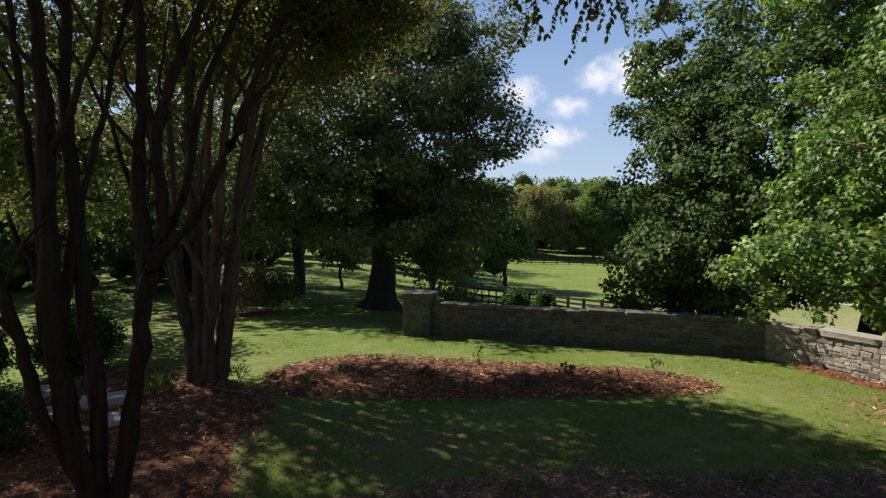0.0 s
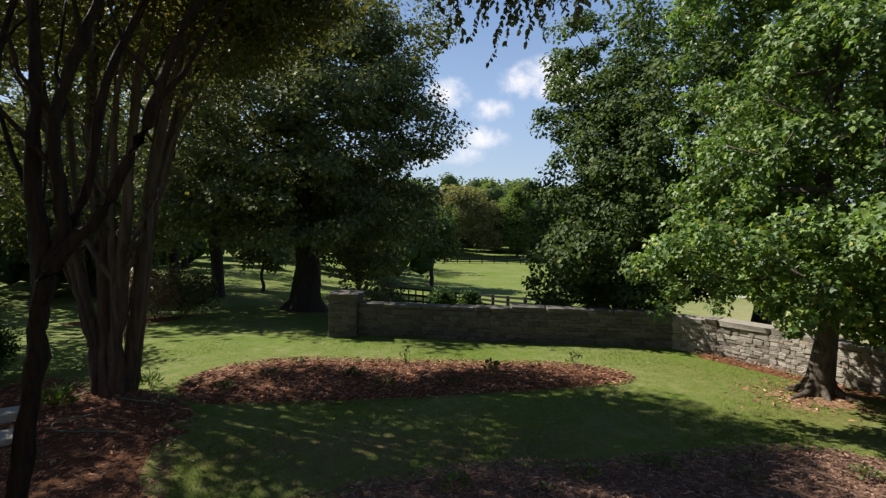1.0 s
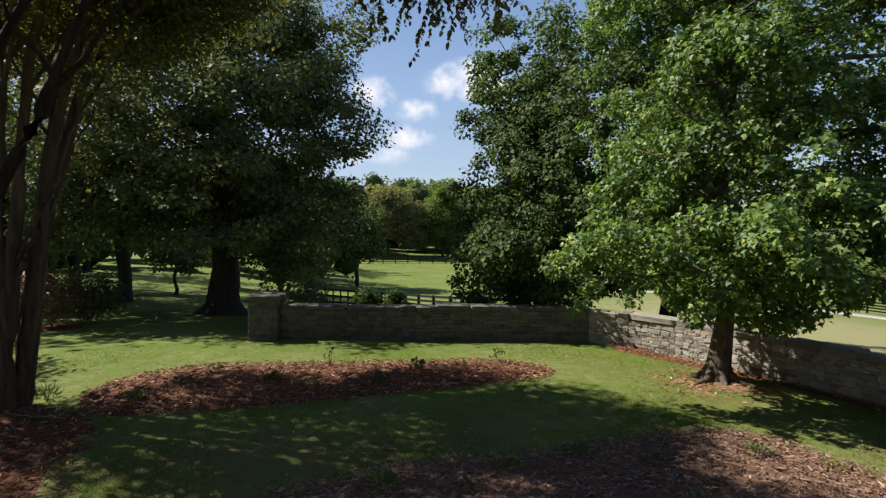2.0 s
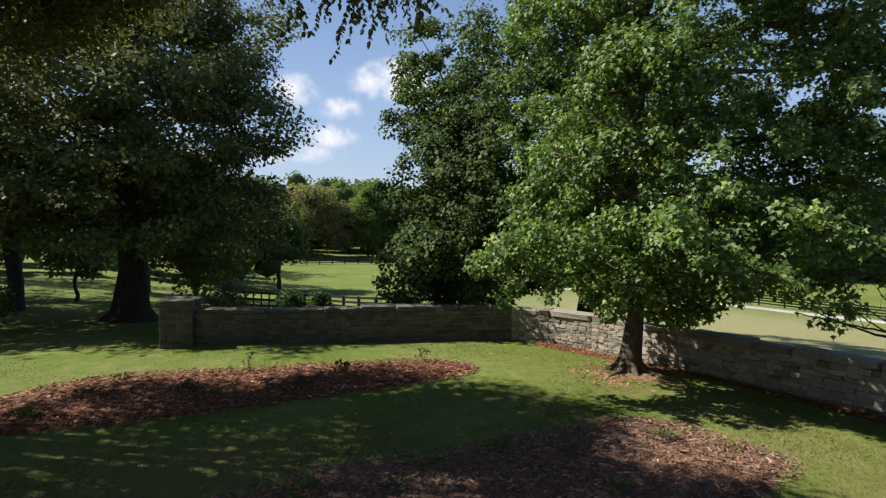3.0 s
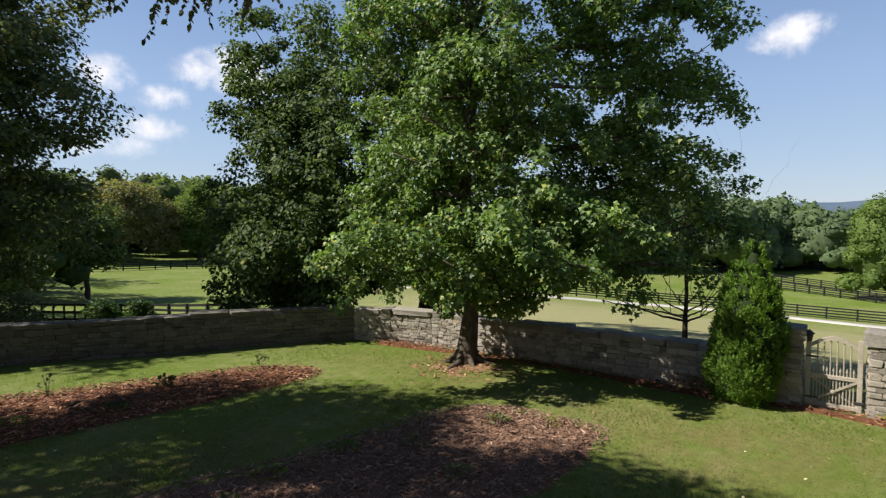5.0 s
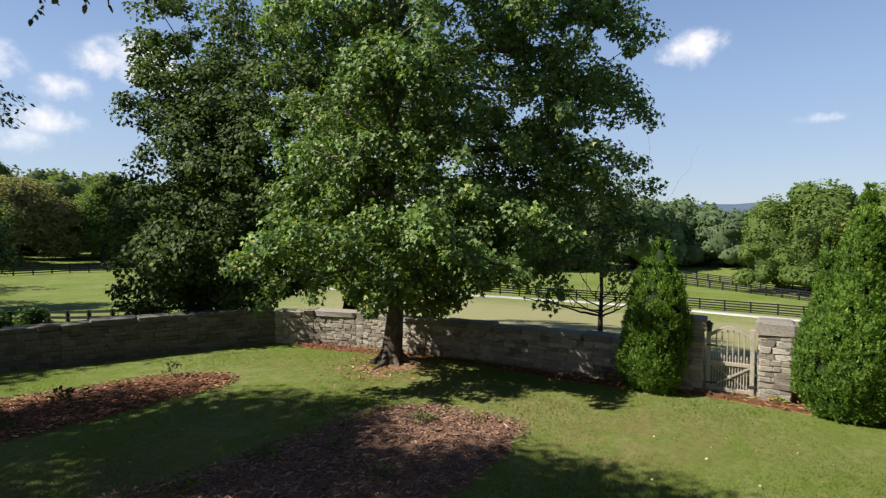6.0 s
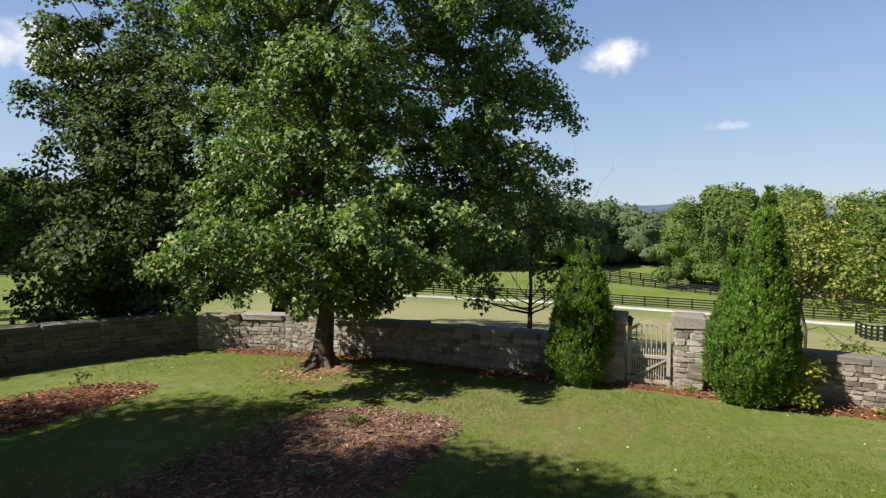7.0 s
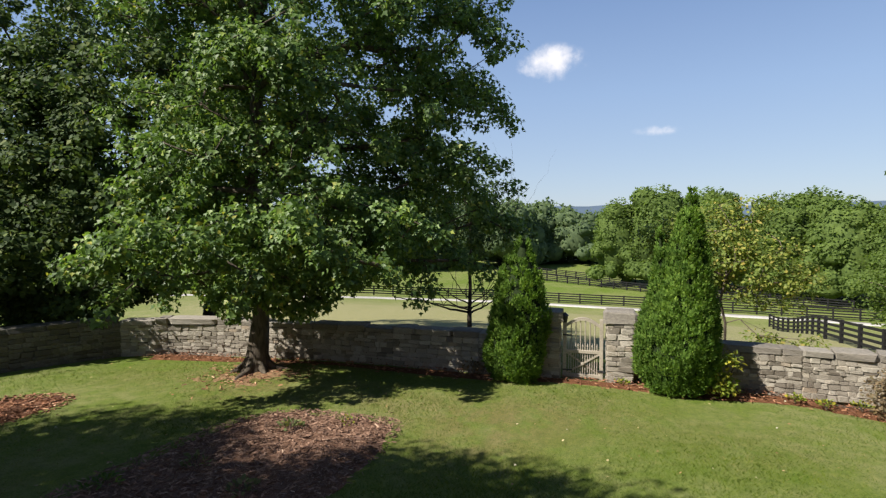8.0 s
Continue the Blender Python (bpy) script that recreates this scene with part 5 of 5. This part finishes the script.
# this first shrub is added to darken a spot of deep shade
shrub("dark_shrub", "low dark shrub added to fill deep shade near the crape myrtle", (-7.5, 8.6), [(0, 0, 0.6, 0.8, 0.7, 0.55, 1)], 110, 70, 0.2, 0.06, "plain", L_BOX, "boxwoods by the steps")
shrub("dark_shrub", "dark bush beside the pasture fence", (5.2, 38.2), [(0, 0, 0.75, 0.9, 0.7, 0.72, 1)], 64, 50, 0.3, 0.14, "oval", L_BOX)
shrub("dark_shrub", "low dark bush beside the pasture fence", (6.85, 36.7), [(0, 0, 0.75, 0.7, 0.6, 0.72, 1)], 50, 44, 0.3, 0.14, "oval", L_BOX)
shrub("dark_shrub", "tall dark bush beside the black fence", (8.65, 24.4), [(0, 0, 0.9, 0.6, 0.55, 0.9, 1)], 70, 50, 0.3, 0.11, "oval", L_OAK)
shrub("boxwood", "clipped round boxwood in the corner bed", (-9.3, 13.6), [(0, 0, 0.85, 0.95, 0.95, 0.85, 1)], 190, 90, 0.2, 0.07, "plain", L_BOX, "boxwoods by the steps")
shrub("boxwood", "clipped round boxwood in the corner bed", (-10.6, 11.4), [(0, 0, 0.9, 1.2, 1.2, 0.9, 1)], 160, 80, 0.2, 0.07, "plain", L_BOX, "boxwoods by the steps")
shrub("reddish_shrub", "reddish green shrub in a small mulch bed", (-9.2, 24.6), [(0, 0, 1.3, 1.1, 1.1, 1.1, 1)], 90, 45, 0.3, 0.1, "oval", L_RED)
shrub("dark_shrub", "dark evergreen shrub on the lawn", (-8.3, 26.0), [(0, 0, 1.2, 1.2, 1.0, 1.1, 1)], 90, 45, 0.35, 0.12, "oval", L_OAK)
shrub("dark_shrub", "dark shrub behind the wall pillar", (0.6, 23.5), [(0, 0, 0.9, 0.9, 0.9, 1.0, 1)], 80, 45, 0.35, 0.12, "oval", L_OAK)
shrub("yellow_shrub", "small yellow and green shrub by the wall", (12.86, 0.10), [(0, 0, 0.35, 0.2, 0.25, 0.28, 1), (0, -0.1, 0.80, 0.17, 0.20, 0.16, 1.4)], 30, 18, 0.14, 0.092, "oval", L_YELLOW)
shrub("reddish_shrub", "russet shrub against the sunlit wall", (13.2, -2.9), [(0, 0, 0.55, 0.45, 0.45, 0.5, 1)], 50, 40, 0.18, 0.07, "oval", L_RED)


def woods(name, label, rows, per, leaf, size, fine=1, lobes_n=13, core=0.80):
    """Far trees, too many to count: rounded lobes of leaf clumps. rows: (x, y, height, radius)."""
    C, A, Nn, S, CV, CF = [], [], [], [], [], []
    bm = bmesh.new()
    bmesh.ops.create_icosphere(bm, subdivisions=fine, radius=1)
    ball = np.array([v.co[:] for v in bm.verts])
    tris = np.array([[v.index for v in f.verts] for f in bm.faces])
    bm.free()
    for x, y, h, r in rows:
        z = ground_z(x, y)
        lobes = [np.array((x, y, z + h * 0.5, r * 0.75, h * 0.48))]
        for k in range(lobes_n):
            a, f = rng.random() * 6.28, rng.random()
            w = r * (1.0 - 0.55 * f) * rng.uniform(0.55, 0.85)
            lobes.append(np.array((x + math.cos(a) * w, y + math.sin(a) * w, z + h * (0.12 + 0.74 * f), r * rng.uniform(0.28, 0.46) * (13 / lobes_n) ** 0.3, r * rng.uniform(0.26, 0.42) * (13 / lobes_n) ** 0.3)))
        share = np.array([b[3] ** 2 for b in lobes])
        for b, n in zip(lobes, np.maximum(4, per * share / share.sum()).astype(int)):
            CF.append(tris + len(ball) * len(CV))
            CV.append(b[:3] + ball * np.array((b[3], b[3], b[4])) * (core + 0.07 * rng.normal(size=(len(ball), 1)).clip(-1.5, 1.5)))
            d = rng.normal(size=(n, 3))
            d[:, 2] = np.where(d[:, 2] < -0.5, -d[:, 2], d[:, 2])
            d /= np.linalg.norm(d, axis=1, keepdims=True)
            c = b[:3] + d * np.array((b[3], b[3], b[4])) * (core + 0.03 + (1.0 - core) * rng.random((n, 1)))
            c[:, 2] = np.maximum(c[:, 2], z + 0.2)
            C.append(c)
            A.append(rng.normal(size=c.shape) + 0.3 * d)
            Nn.append(3.4 * d + np.array((0, 0, 0.5)) + rng.normal(size=c.shape) * 0.4)
            S.append(size * (1 + 0.35 * rng.normal(size=n).clip(-2, 2)) * r / 5)
    C, A, Nn, S = (np.concatenate(v) for v in (C, A, Nn, S))
    V = np.concatenate(CV)
    V[:, 2] = np.maximum(V[:, 2], -9.0)
    ob = new(name, leaves(name, C, A, Nn, S, "broad", leaf, core=(V, np.concatenate(CF))))
    return tagged(ob, label, "woods", kind="stuff")


def scatter(n, az0, az1, r0, r1, h0, h1, wide=1.0):
    out = []
    for _ in range(n):
        a, r = radians(rng.uniform(az0, az1)), rng.uniform(r0, r1)
        h = rng.uniform(h0, h1)
        out.append((r * math.sin(a), r * math.cos(a), h, h * rng.uniform(0.30, 0.42) * wide))
    return out


woods("woods", "dark green far woods on rising ground", scatter(55, -8, 34, 122, 155, 12, 15.5, 1.5) + scatter(70, -8, 36, 150, 330, 15, 21, 1.5), 680, L_WOOD, 0.50, 1, 9)
# haze over this tree line lies in its leaf colour
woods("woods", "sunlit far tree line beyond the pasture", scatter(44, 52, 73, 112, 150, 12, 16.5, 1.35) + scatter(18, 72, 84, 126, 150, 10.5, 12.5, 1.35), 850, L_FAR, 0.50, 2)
woods("woods", "olive green tree clump beyond the fences", [(92, 17.5, 14.5, 5.2), (92, 11, 16.5, 6.5), (97, 4, 16, 6.5), (90, 3, 14, 6), (88, -5, 14.5, 6), (84, -12, 14, 6), (94, -10, 15.5, 6.5), (80, -18, 14, 6), (78, -26, 14, 6), (90, -22, 15, 6)], 8500, L_OLIVE, 0.28, 2, 34, 0.84)


woods("woods", "low dark thicket behind the shady grove", scatter(70, -52, 3, 62, 95, 6, 10) + scatter(34, -48, -21, 38, 56, 4, 7), 320, L_DARK, 0.66, 1, 8)


def sky_blocker_wall():
    """Plain unseen wall added behind the camera: closes the garden, holds back sky light."""
    bm = bmesh.new()
    pts = [(-22.0, -1.5), (-9.0, -5.0), (3.0, -5.5), (12.0, -13.0)]
    for (x0, y0), (x1, y1) in zip(pts[:-1], pts[1:]):
        d = Vector((x1 - x0, y1 - y0, 0)).normalized()
        o = Vector((d.y, -d.x, 0)) * 0.4
        v = [bm.verts.new(p) for p in ((x0, y0, -0.5), (x1, y1, -0.5), (x1, y1, 12.5), (x0, y0, 12.5))]
        w = [bm.verts.new(u.co + o) for u in v]
        bm.faces.new(v)
        bm.faces.new(w[::-1])
        for k in range(4):
            bm.faces.new((v[k], w[k], w[(k + 1) % 4], v[(k + 1) % 4]))
    bmesh.ops.recalc_face_normals(bm, faces=bm.faces[:])
    m = plain_material("sky_blocker_dark", (0.11, 0.075, 0.06), (0.17, 0.12, 0.095), 6, 0.9, 0.3, 0.2)
    tagged(new("sky_blocker_wall", bm_mesh("sky_blocker_wall", bm, m)), "plain dark wall added out of view to block sky light", "wall", kind="structure")


sky_blocker_wall()


def hill_backdrop():
    """Ridges at the horizon, distance haze painted in as blue."""
    V, F = [], []
    n = 160
    for i in range(n + 1):
        a = radians(-70 + 260 * i / n)
        h = 60 + 45 * noise.noise((i * 0.09, 3.1, 0)) + 14 * noise.noise((i * 0.4, 1.1, 0))
        for r, z in ((2500, -20), (2750, h * 0.75), (3000, h + 28)):
            V.append((r * math.sin(a), r * math.cos(a), z))
    F = [(i * 3 + k, i * 3 + k + 1, i * 3 + k + 4, i * 3 + k + 3) for i in range(n) for k in (0, 1)]
    # blue base colour stands for the haze in front of the hills
    m = plain_material("haze_tinted_ridge", (0.085, 0.12, 0.17), (0.10, 0.135, 0.185), 0.02, 1.0, 0.0, 0.0)
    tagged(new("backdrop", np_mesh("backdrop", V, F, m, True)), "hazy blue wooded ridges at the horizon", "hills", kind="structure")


hill_backdrop()


# ---- ground litter and small plants ----
def tuft(name, label, at, r, h, n, leaf, size, shape="oval", category="plant", group=""):
    """A low plant: leaves and thin stems from one foot."""
    z = 0.06
    ob = thing(name, label, category, group, (at[0], at[1], z))
    a = rng.random(n) * 2 * math.pi
    f = rng.random(n) ** 0.6
    C = np.stack([np.cos(a) * r * f, np.sin(a) * r * f, h * (0.15 + 0.85 * rng.random(n)) * (1.1 - 0.6 * f)], -1)
    A = np.stack([np.cos(a) * 0.7, np.sin(a) * 0.7, 0.25 + 0.7 * rng.random(n)], -1) + rng.normal(size=(n, 3)) * 0.3
    N = rng.normal(size=(n, 3)) * 0.5 + np.array((0, 0, 1.0))
    part("foliage", leaves("foliage", C, A, N, size * (0.7 + 0.6 * rng.random(n)), shape, leaf), leaf, ob)
    stems = []
    for i in range(7):
        b = i * 0.9 + rng.random()
        stems.append([(0.01 * math.cos(b), 0.01 * math.sin(b), -0.06, 0.006), (r * 0.3 * math.cos(b), r * 0.3 * math.sin(b), h * 0.5, 0.004), (r * 0.6 * math.cos(b), r * 0.6 * math.sin(b), h * 0.95, 0.002)])
    part("stem", tube_mesh("stem", stems, BARK, 4), BARK, ob)
    return ob


for at, r, h, n, leaf, size in (((0.95, 14.0), 0.14, 0.5, 35, L_DARK, 0.08), ((-1.8, 14.1), 0.18, 0.28, 30, L_DARK, 0.08), ((3.0, 12.9), 0.2, 0.30, 60, L_DARK, 0.09), ((5.3, 13.3), 0.2, 0.38, 55, L_DARK, 0.08),
                                ((-3.2, 12.4), 0.22, 0.16, 50, L_LIME, 0.08), ((-2.4, 13.3), 0.2, 0.22, 35, L_DARK, 0.08), ((-0.4, 12.9), 0.2, 0.22, 60, L_DARK, 0.09), ((0.3, 12.2), 0.22, 0.2, 60, L_LIME, 0.07),
                                ((1.9, 12.0), 0.2, 0.2, 50, L_DARK, 0.08)):
    tuft("bed_plant", "small young plant in the mulch bed", at, r, h, n, leaf, size, group="young plants in the beds")
for at, r, h, n, leaf, size in (((7.15, 6.7), 0.20, 0.20, 60, L_OAK, 0.08), ((7.9, 6.0), 0.2, 0.12, 40, L_YELLOW, 0.05), ((5.4, 6.9), 0.2, 0.2, 45, L_OAK, 0.07), ((4.4, 7.5), 0.24, 0.13, 60, L_LIME, 0.07),
                                ((3.1, 7.4), 0.26, 0.13, 60, L_LIME, 0.07), ((2.4, 6.9), 0.2, 0.14, 40, L_OAK, 0.07), ((5.2, 5.6), 0.2, 0.18, 40, L_OAK, 0.08), ((1.2, 7.3), 0.26, 0.15, 60, L_LIME, 0.08)):
    tuft("bed_plant", "small weedy plant in the brown mulch", at, r, h, n, leaf, size, group="young plants in the beds")
for at in ((13.25, -1.25), (13.1, -1.75), (13.3, -2.35)):
    tuft("bed_plant", "yellow green low plant along the sunny wall", at, 0.17, 0.13, 70, L_YELLOW, 0.06, group="low plants along the wall")
tuft("bed_plant", "yellow green low plant by the gate pillar", (12.75, 2.1), 0.16, 0.10, 50, L_YELLOW, 0.06, group="low plants along the wall")
tuft("grass_tuft", "clump of strappy green leaves by the crape myrtle", (-6.35, 11.7), 0.38, 0.34, 190, L_LIME, 0.28, "blade")
tuft("grass_tuft", "clump of strappy green leaves by the crape myrtle", (-4.95, 12.9), 0.22, 0.26, 90, L_LIME, 0.22, "blade")
tuft("red_plant", "small dark red plant at the wall foot", (12.02, 5.45), 0.25, 0.32, 80, L_RED, 0.09)


def in_beds(x, y):
    hit = np.zeros(len(x), bool)
    for loop in LOOPS.values():
        hit |= inside(loop, x, y)
    return hit


def mulch_chips(keys, label, material, size=0.066):
    X, Y, Z = [], [], []
    for key, n in keys:
        loop = LOOPS[key]
        lo, hi = loop.min(0), loop.max(0)
        p = lo + rng.random((n * 3, 2)) * (hi - lo)
        k = inside(loop, p[:, 0], p[:, 1])
        p = p[k][:n]
        p = p + rng.normal(size=p.shape) * np.where(rng.random((len(p), 1)) < 0.12, 0.12, 0.0)
        X.append(p[:, 0])
        Y.append(p[:, 1])
        Z.append(terrain(p[:, 0], p[:, 1]) + np.maximum(0.012, bed_height(loop, p[:, 0], p[:, 1])))
        if key == "wall_bed":       # litter round the maple's foot
            p = np.array((9.7, 10.3)) + rng.normal(size=(1500, 2)) * np.array((0.75, 0.6))
            X.append(p[:, 0])
            Y.append(p[:, 1])
            Z.append(terrain(p[:, 0], p[:, 1]) + 0.01)
    x, y, z = np.concatenate(X), np.concatenate(Y), np.concatenate(Z)
    n = len(x)
    C = np.stack([x, y, z + 0.004 + 0.025 * rng.random(n)], -1)
    a = rng.random(n) * 6.28
    A = np.stack([np.cos(a), np.sin(a), 0.2 * rng.normal(size=n)], -1)
    N = rng.normal(size=(n, 3)) * 0.6 + np.array((0, 0, 1.0))
    s = (0.028 + 0.058 * rng.random(n) ** 2) * (size / 0.05)
    ob = new("mulch", leaves("mulch", C, A, N, s, "shred", material, 0.05))
    tagged(ob, label, "mulch", kind="stuff")


mulch_chips((("garden_bed", 22000), ("corner_bed", 19000), ("wall_bed", 9000)), "scattered reddish bark mulch chips", CHIPS_RED, 0.07)
mulch_chips((("near_bed", 24000),), "scattered greyish brown bark mulch chips", CHIPS)


def lawn_blades(n=250000):
    a = np.radians(rng.uniform(-42, 104, n))
    r = 5.6 + 14 * rng.random(n) ** 1.5
    x, y = r * np.sin(a), r * np.cos(a)
    k = ~in_beds(x, y) & (np.hypot(x - 2, y - 5) < 16)
    x, y = x[k], y[k]
    n = len(x)
    C = np.stack([x, y, terrain(x, y) + 0.03 * np.sin(x * 0.9 + 0.4 * y) * np.cos(y * 0.7) - 0.005], -1)
    b = rng.random(n) * 6.28
    t = 0.5 + 0.7 * rng.random(n)
    A = np.stack([np.cos(b) * t, np.sin(b) * t, np.ones(n)], -1)
    N = np.stack([-np.sin(b), np.cos(b), 0.2 * np.ones(n)], -1) + rng.normal(size=(n, 3)) * 0.4
    s = (0.024 + 0.024 * rng.random(n)) * (1 + 0.35 * np.sin(x * 1.3 + 2) * np.cos(y * 1.1))
    ob = new("grass", leaves("grass", C, A, N, s * 1.35, "blade", BLADE, 0.0))
    tagged(ob, "short mown green lawn grass blades", "grass", kind="stuff")


lawn_blades()


def fallen_leaves(n=420):
    a = np.radians(rng.uniform(-30, 100, n))
    r = 6.5 + 12 * rng.random(n)
    x, y = r * np.sin(a), r * np.cos(a)
    C = np.stack([x, y, terrain(x, y) + 0.05 + 0.02 * rng.random(n)], -1)
    A = rng.normal(size=(n, 3)) * np.array((1, 1, 0.2))
    N = rng.normal(size=(n, 3)) * 0.3 + np.array((0, 0, 1.0))
    m = chip_material("dry_leaf", [(0, (0.16, 0.08, 0.03)), (0.5, (0.34, 0.22, 0.09)), (0.8, (0.5, 0.42, 0.2)), (1, (0.6, 0.56, 0.45))])
    ob = new("fallen_leaves", leaves("fallen_leaves", C, A, N, 0.03 + 0.035 * rng.random(n), "oval", m))
    tagged(ob, "dry fallen leaves scattered over the lawn", "leaf litter", kind="stuff")


fallen_leaves()


def flagstone_steps():
    for x, y, z, w, d, rz in ((-8.6, 11.35, 0.12, 1.0, 0.5, 20), (-7.85, 10.2, 0.03, 1.1, 0.55, 15), (-6.9, 10.85, 0.12, 0.8, 0.5, 25), (-6.15, 9.9, 0.04, 0.6, 0.6, 40)):
        ob = new("flagstone_step", stone_mesh("flagstone_step", int(x * -10), 0.05, 0.04, FLAG))
        ob.matrix_basis = pose(x, y, z + 0.05, 0, 0, rz) @ Matrix.Diagonal((w, d, 0.16, 1))
        tagged(ob, "pale flat limestone step in the planting bed", "step", "limestone steps")


flagstone_steps()


def garden_hose():
    """A hose that comes out of the mulch by the trunk, dips under and curls round."""
    ob = thing("garden_hose", "thin grey green garden hose curled on the mulch", "hose", "", (-5.05, 10.2, 0.10))
    m = plain_material("hose_rubber", (0.07, 0.088, 0.058), (0.15, 0.168, 0.12), 30, 0.55, 0.2, 0.4)
    curl = [(-0.15, 0.62), (-0.42, 0.50), (-0.58, 0.30), (-0.60, 0.12), (-0.45, -0.08), (-0.15, -0.2), (0.2, -0.25), (0.52, -0.28), (0.75, -0.36)]
    run = [(-0.25, 1.75), (0.0, 1.58), (0.28, 1.42), (0.6, 1.30), (0.85, 1.16), (1.0, 1.10)]
    for pts in (curl, run):
        part("tube", tube_mesh("tube", [[(x, y, 0.03 + 0.008 * math.sin(2 * i), 0.015) for i, (x, y) in enumerate(smooth_line(pts))]], m, 8), m, ob)


def smooth_line(pts, n=4):
    P = np.array([pts[0], *pts, pts[-1]], float)
    out = []
    for a, b, c, d in zip(P[:-3], P[1:-2], P[2:-1], P[3:]):
        for s in range(n):
            t = s / n
            out.append(0.5 * (2 * b + (c - a) * t + (2 * a - 5 * b + 4 * c - d) * t * t + (3 * b - a - 3 * c + d) * t ** 3))
    return [*out, P[-1]]


garden_hose()


# ---- roots, bare soil, hinges ----
def maple_foot():
    trunk = next(o for o in scene.objects if o.name.startswith("trunk") and o.parent and o.parent.name == "maple_tree")
    for a, L, r in ((200, 1.15, 0.11), (250, 0.8, 0.10), (300, 1.0, 0.11), (345, 0.7, 0.09), (150, 0.75, 0.09), (60, 0.6, 0.09)):
        c, s_ = math.cos(radians(a)), math.sin(radians(a))
        pts = [(c * 0.12, s_ * 0.12, 0.42, r * 0.9), (c * 0.26, s_ * 0.26, 0.20, r), (c * 0.45, s_ * 0.45, 0.075, r * 0.85), (c * 0.75 * L, s_ * 0.75 * L + 0.04, 0.03, r * 0.55), (c * L, s_ * L, -0.03, r * 0.25)]
        part("root", tube_mesh("root", [pts], BARK_MAPLE, 8), BARK_MAPLE, trunk)
    soil = plain_material("bare_soil", (0.150, 0.098, 0.052), (0.33, 0.215, 0.118), 16, 0.95, 0.7, 0.1)
    bm = bmesh.new()
    rows = []
    for k in range(11):
        row = []
        for i in range(56):
            a = i / 56 * 2 * math.pi
            r = k / 10 * (1.35 + 0.4 * max(0, math.cos(a - radians(215))))
            x, y = 9.72 + r * math.cos(a), 10.35 + r * math.sin(a)
            z = terrain(x, y) + 0.03 * math.sin(x * 0.9 + 0.4 * y) * math.cos(y * 0.7)
            z += 0.030 - 0.075 * (k / 10) ** 1.3 + 0.075 * noise.noise((x * 2.2, y * 2.2, 5)) + 0.03 * noise.noise((x * 7, y * 7, 9))
            row.append(bm.verts.new((x, y, z)))
        rows.append(row)
    for p, q in zip(rows, rows[1:]):
        for i in range(56):
            j = (i + 1) % 56
            bm.faces.new((p[i], q[i], q[j], p[j]))
    tagged(new("bare_soil", bm_mesh("bare_soil", bm, soil)), "bare dry soil round the maple's foot", "soil", kind="structure")


maple_foot()


def gate_hinges():
    posts = [o for o in scene.objects if o.name.startswith("gate_post")]
    for z in (0.22, 1.05):
        bm = bmesh.new()
        box(bm, 0.0, 0.22, -0.056, -0.048, z - 0.018, z + 0.018, 0.003)
        part("hinge", bm, IRON, posts[0], "flat black iron strap hinge")


gate_hinges()
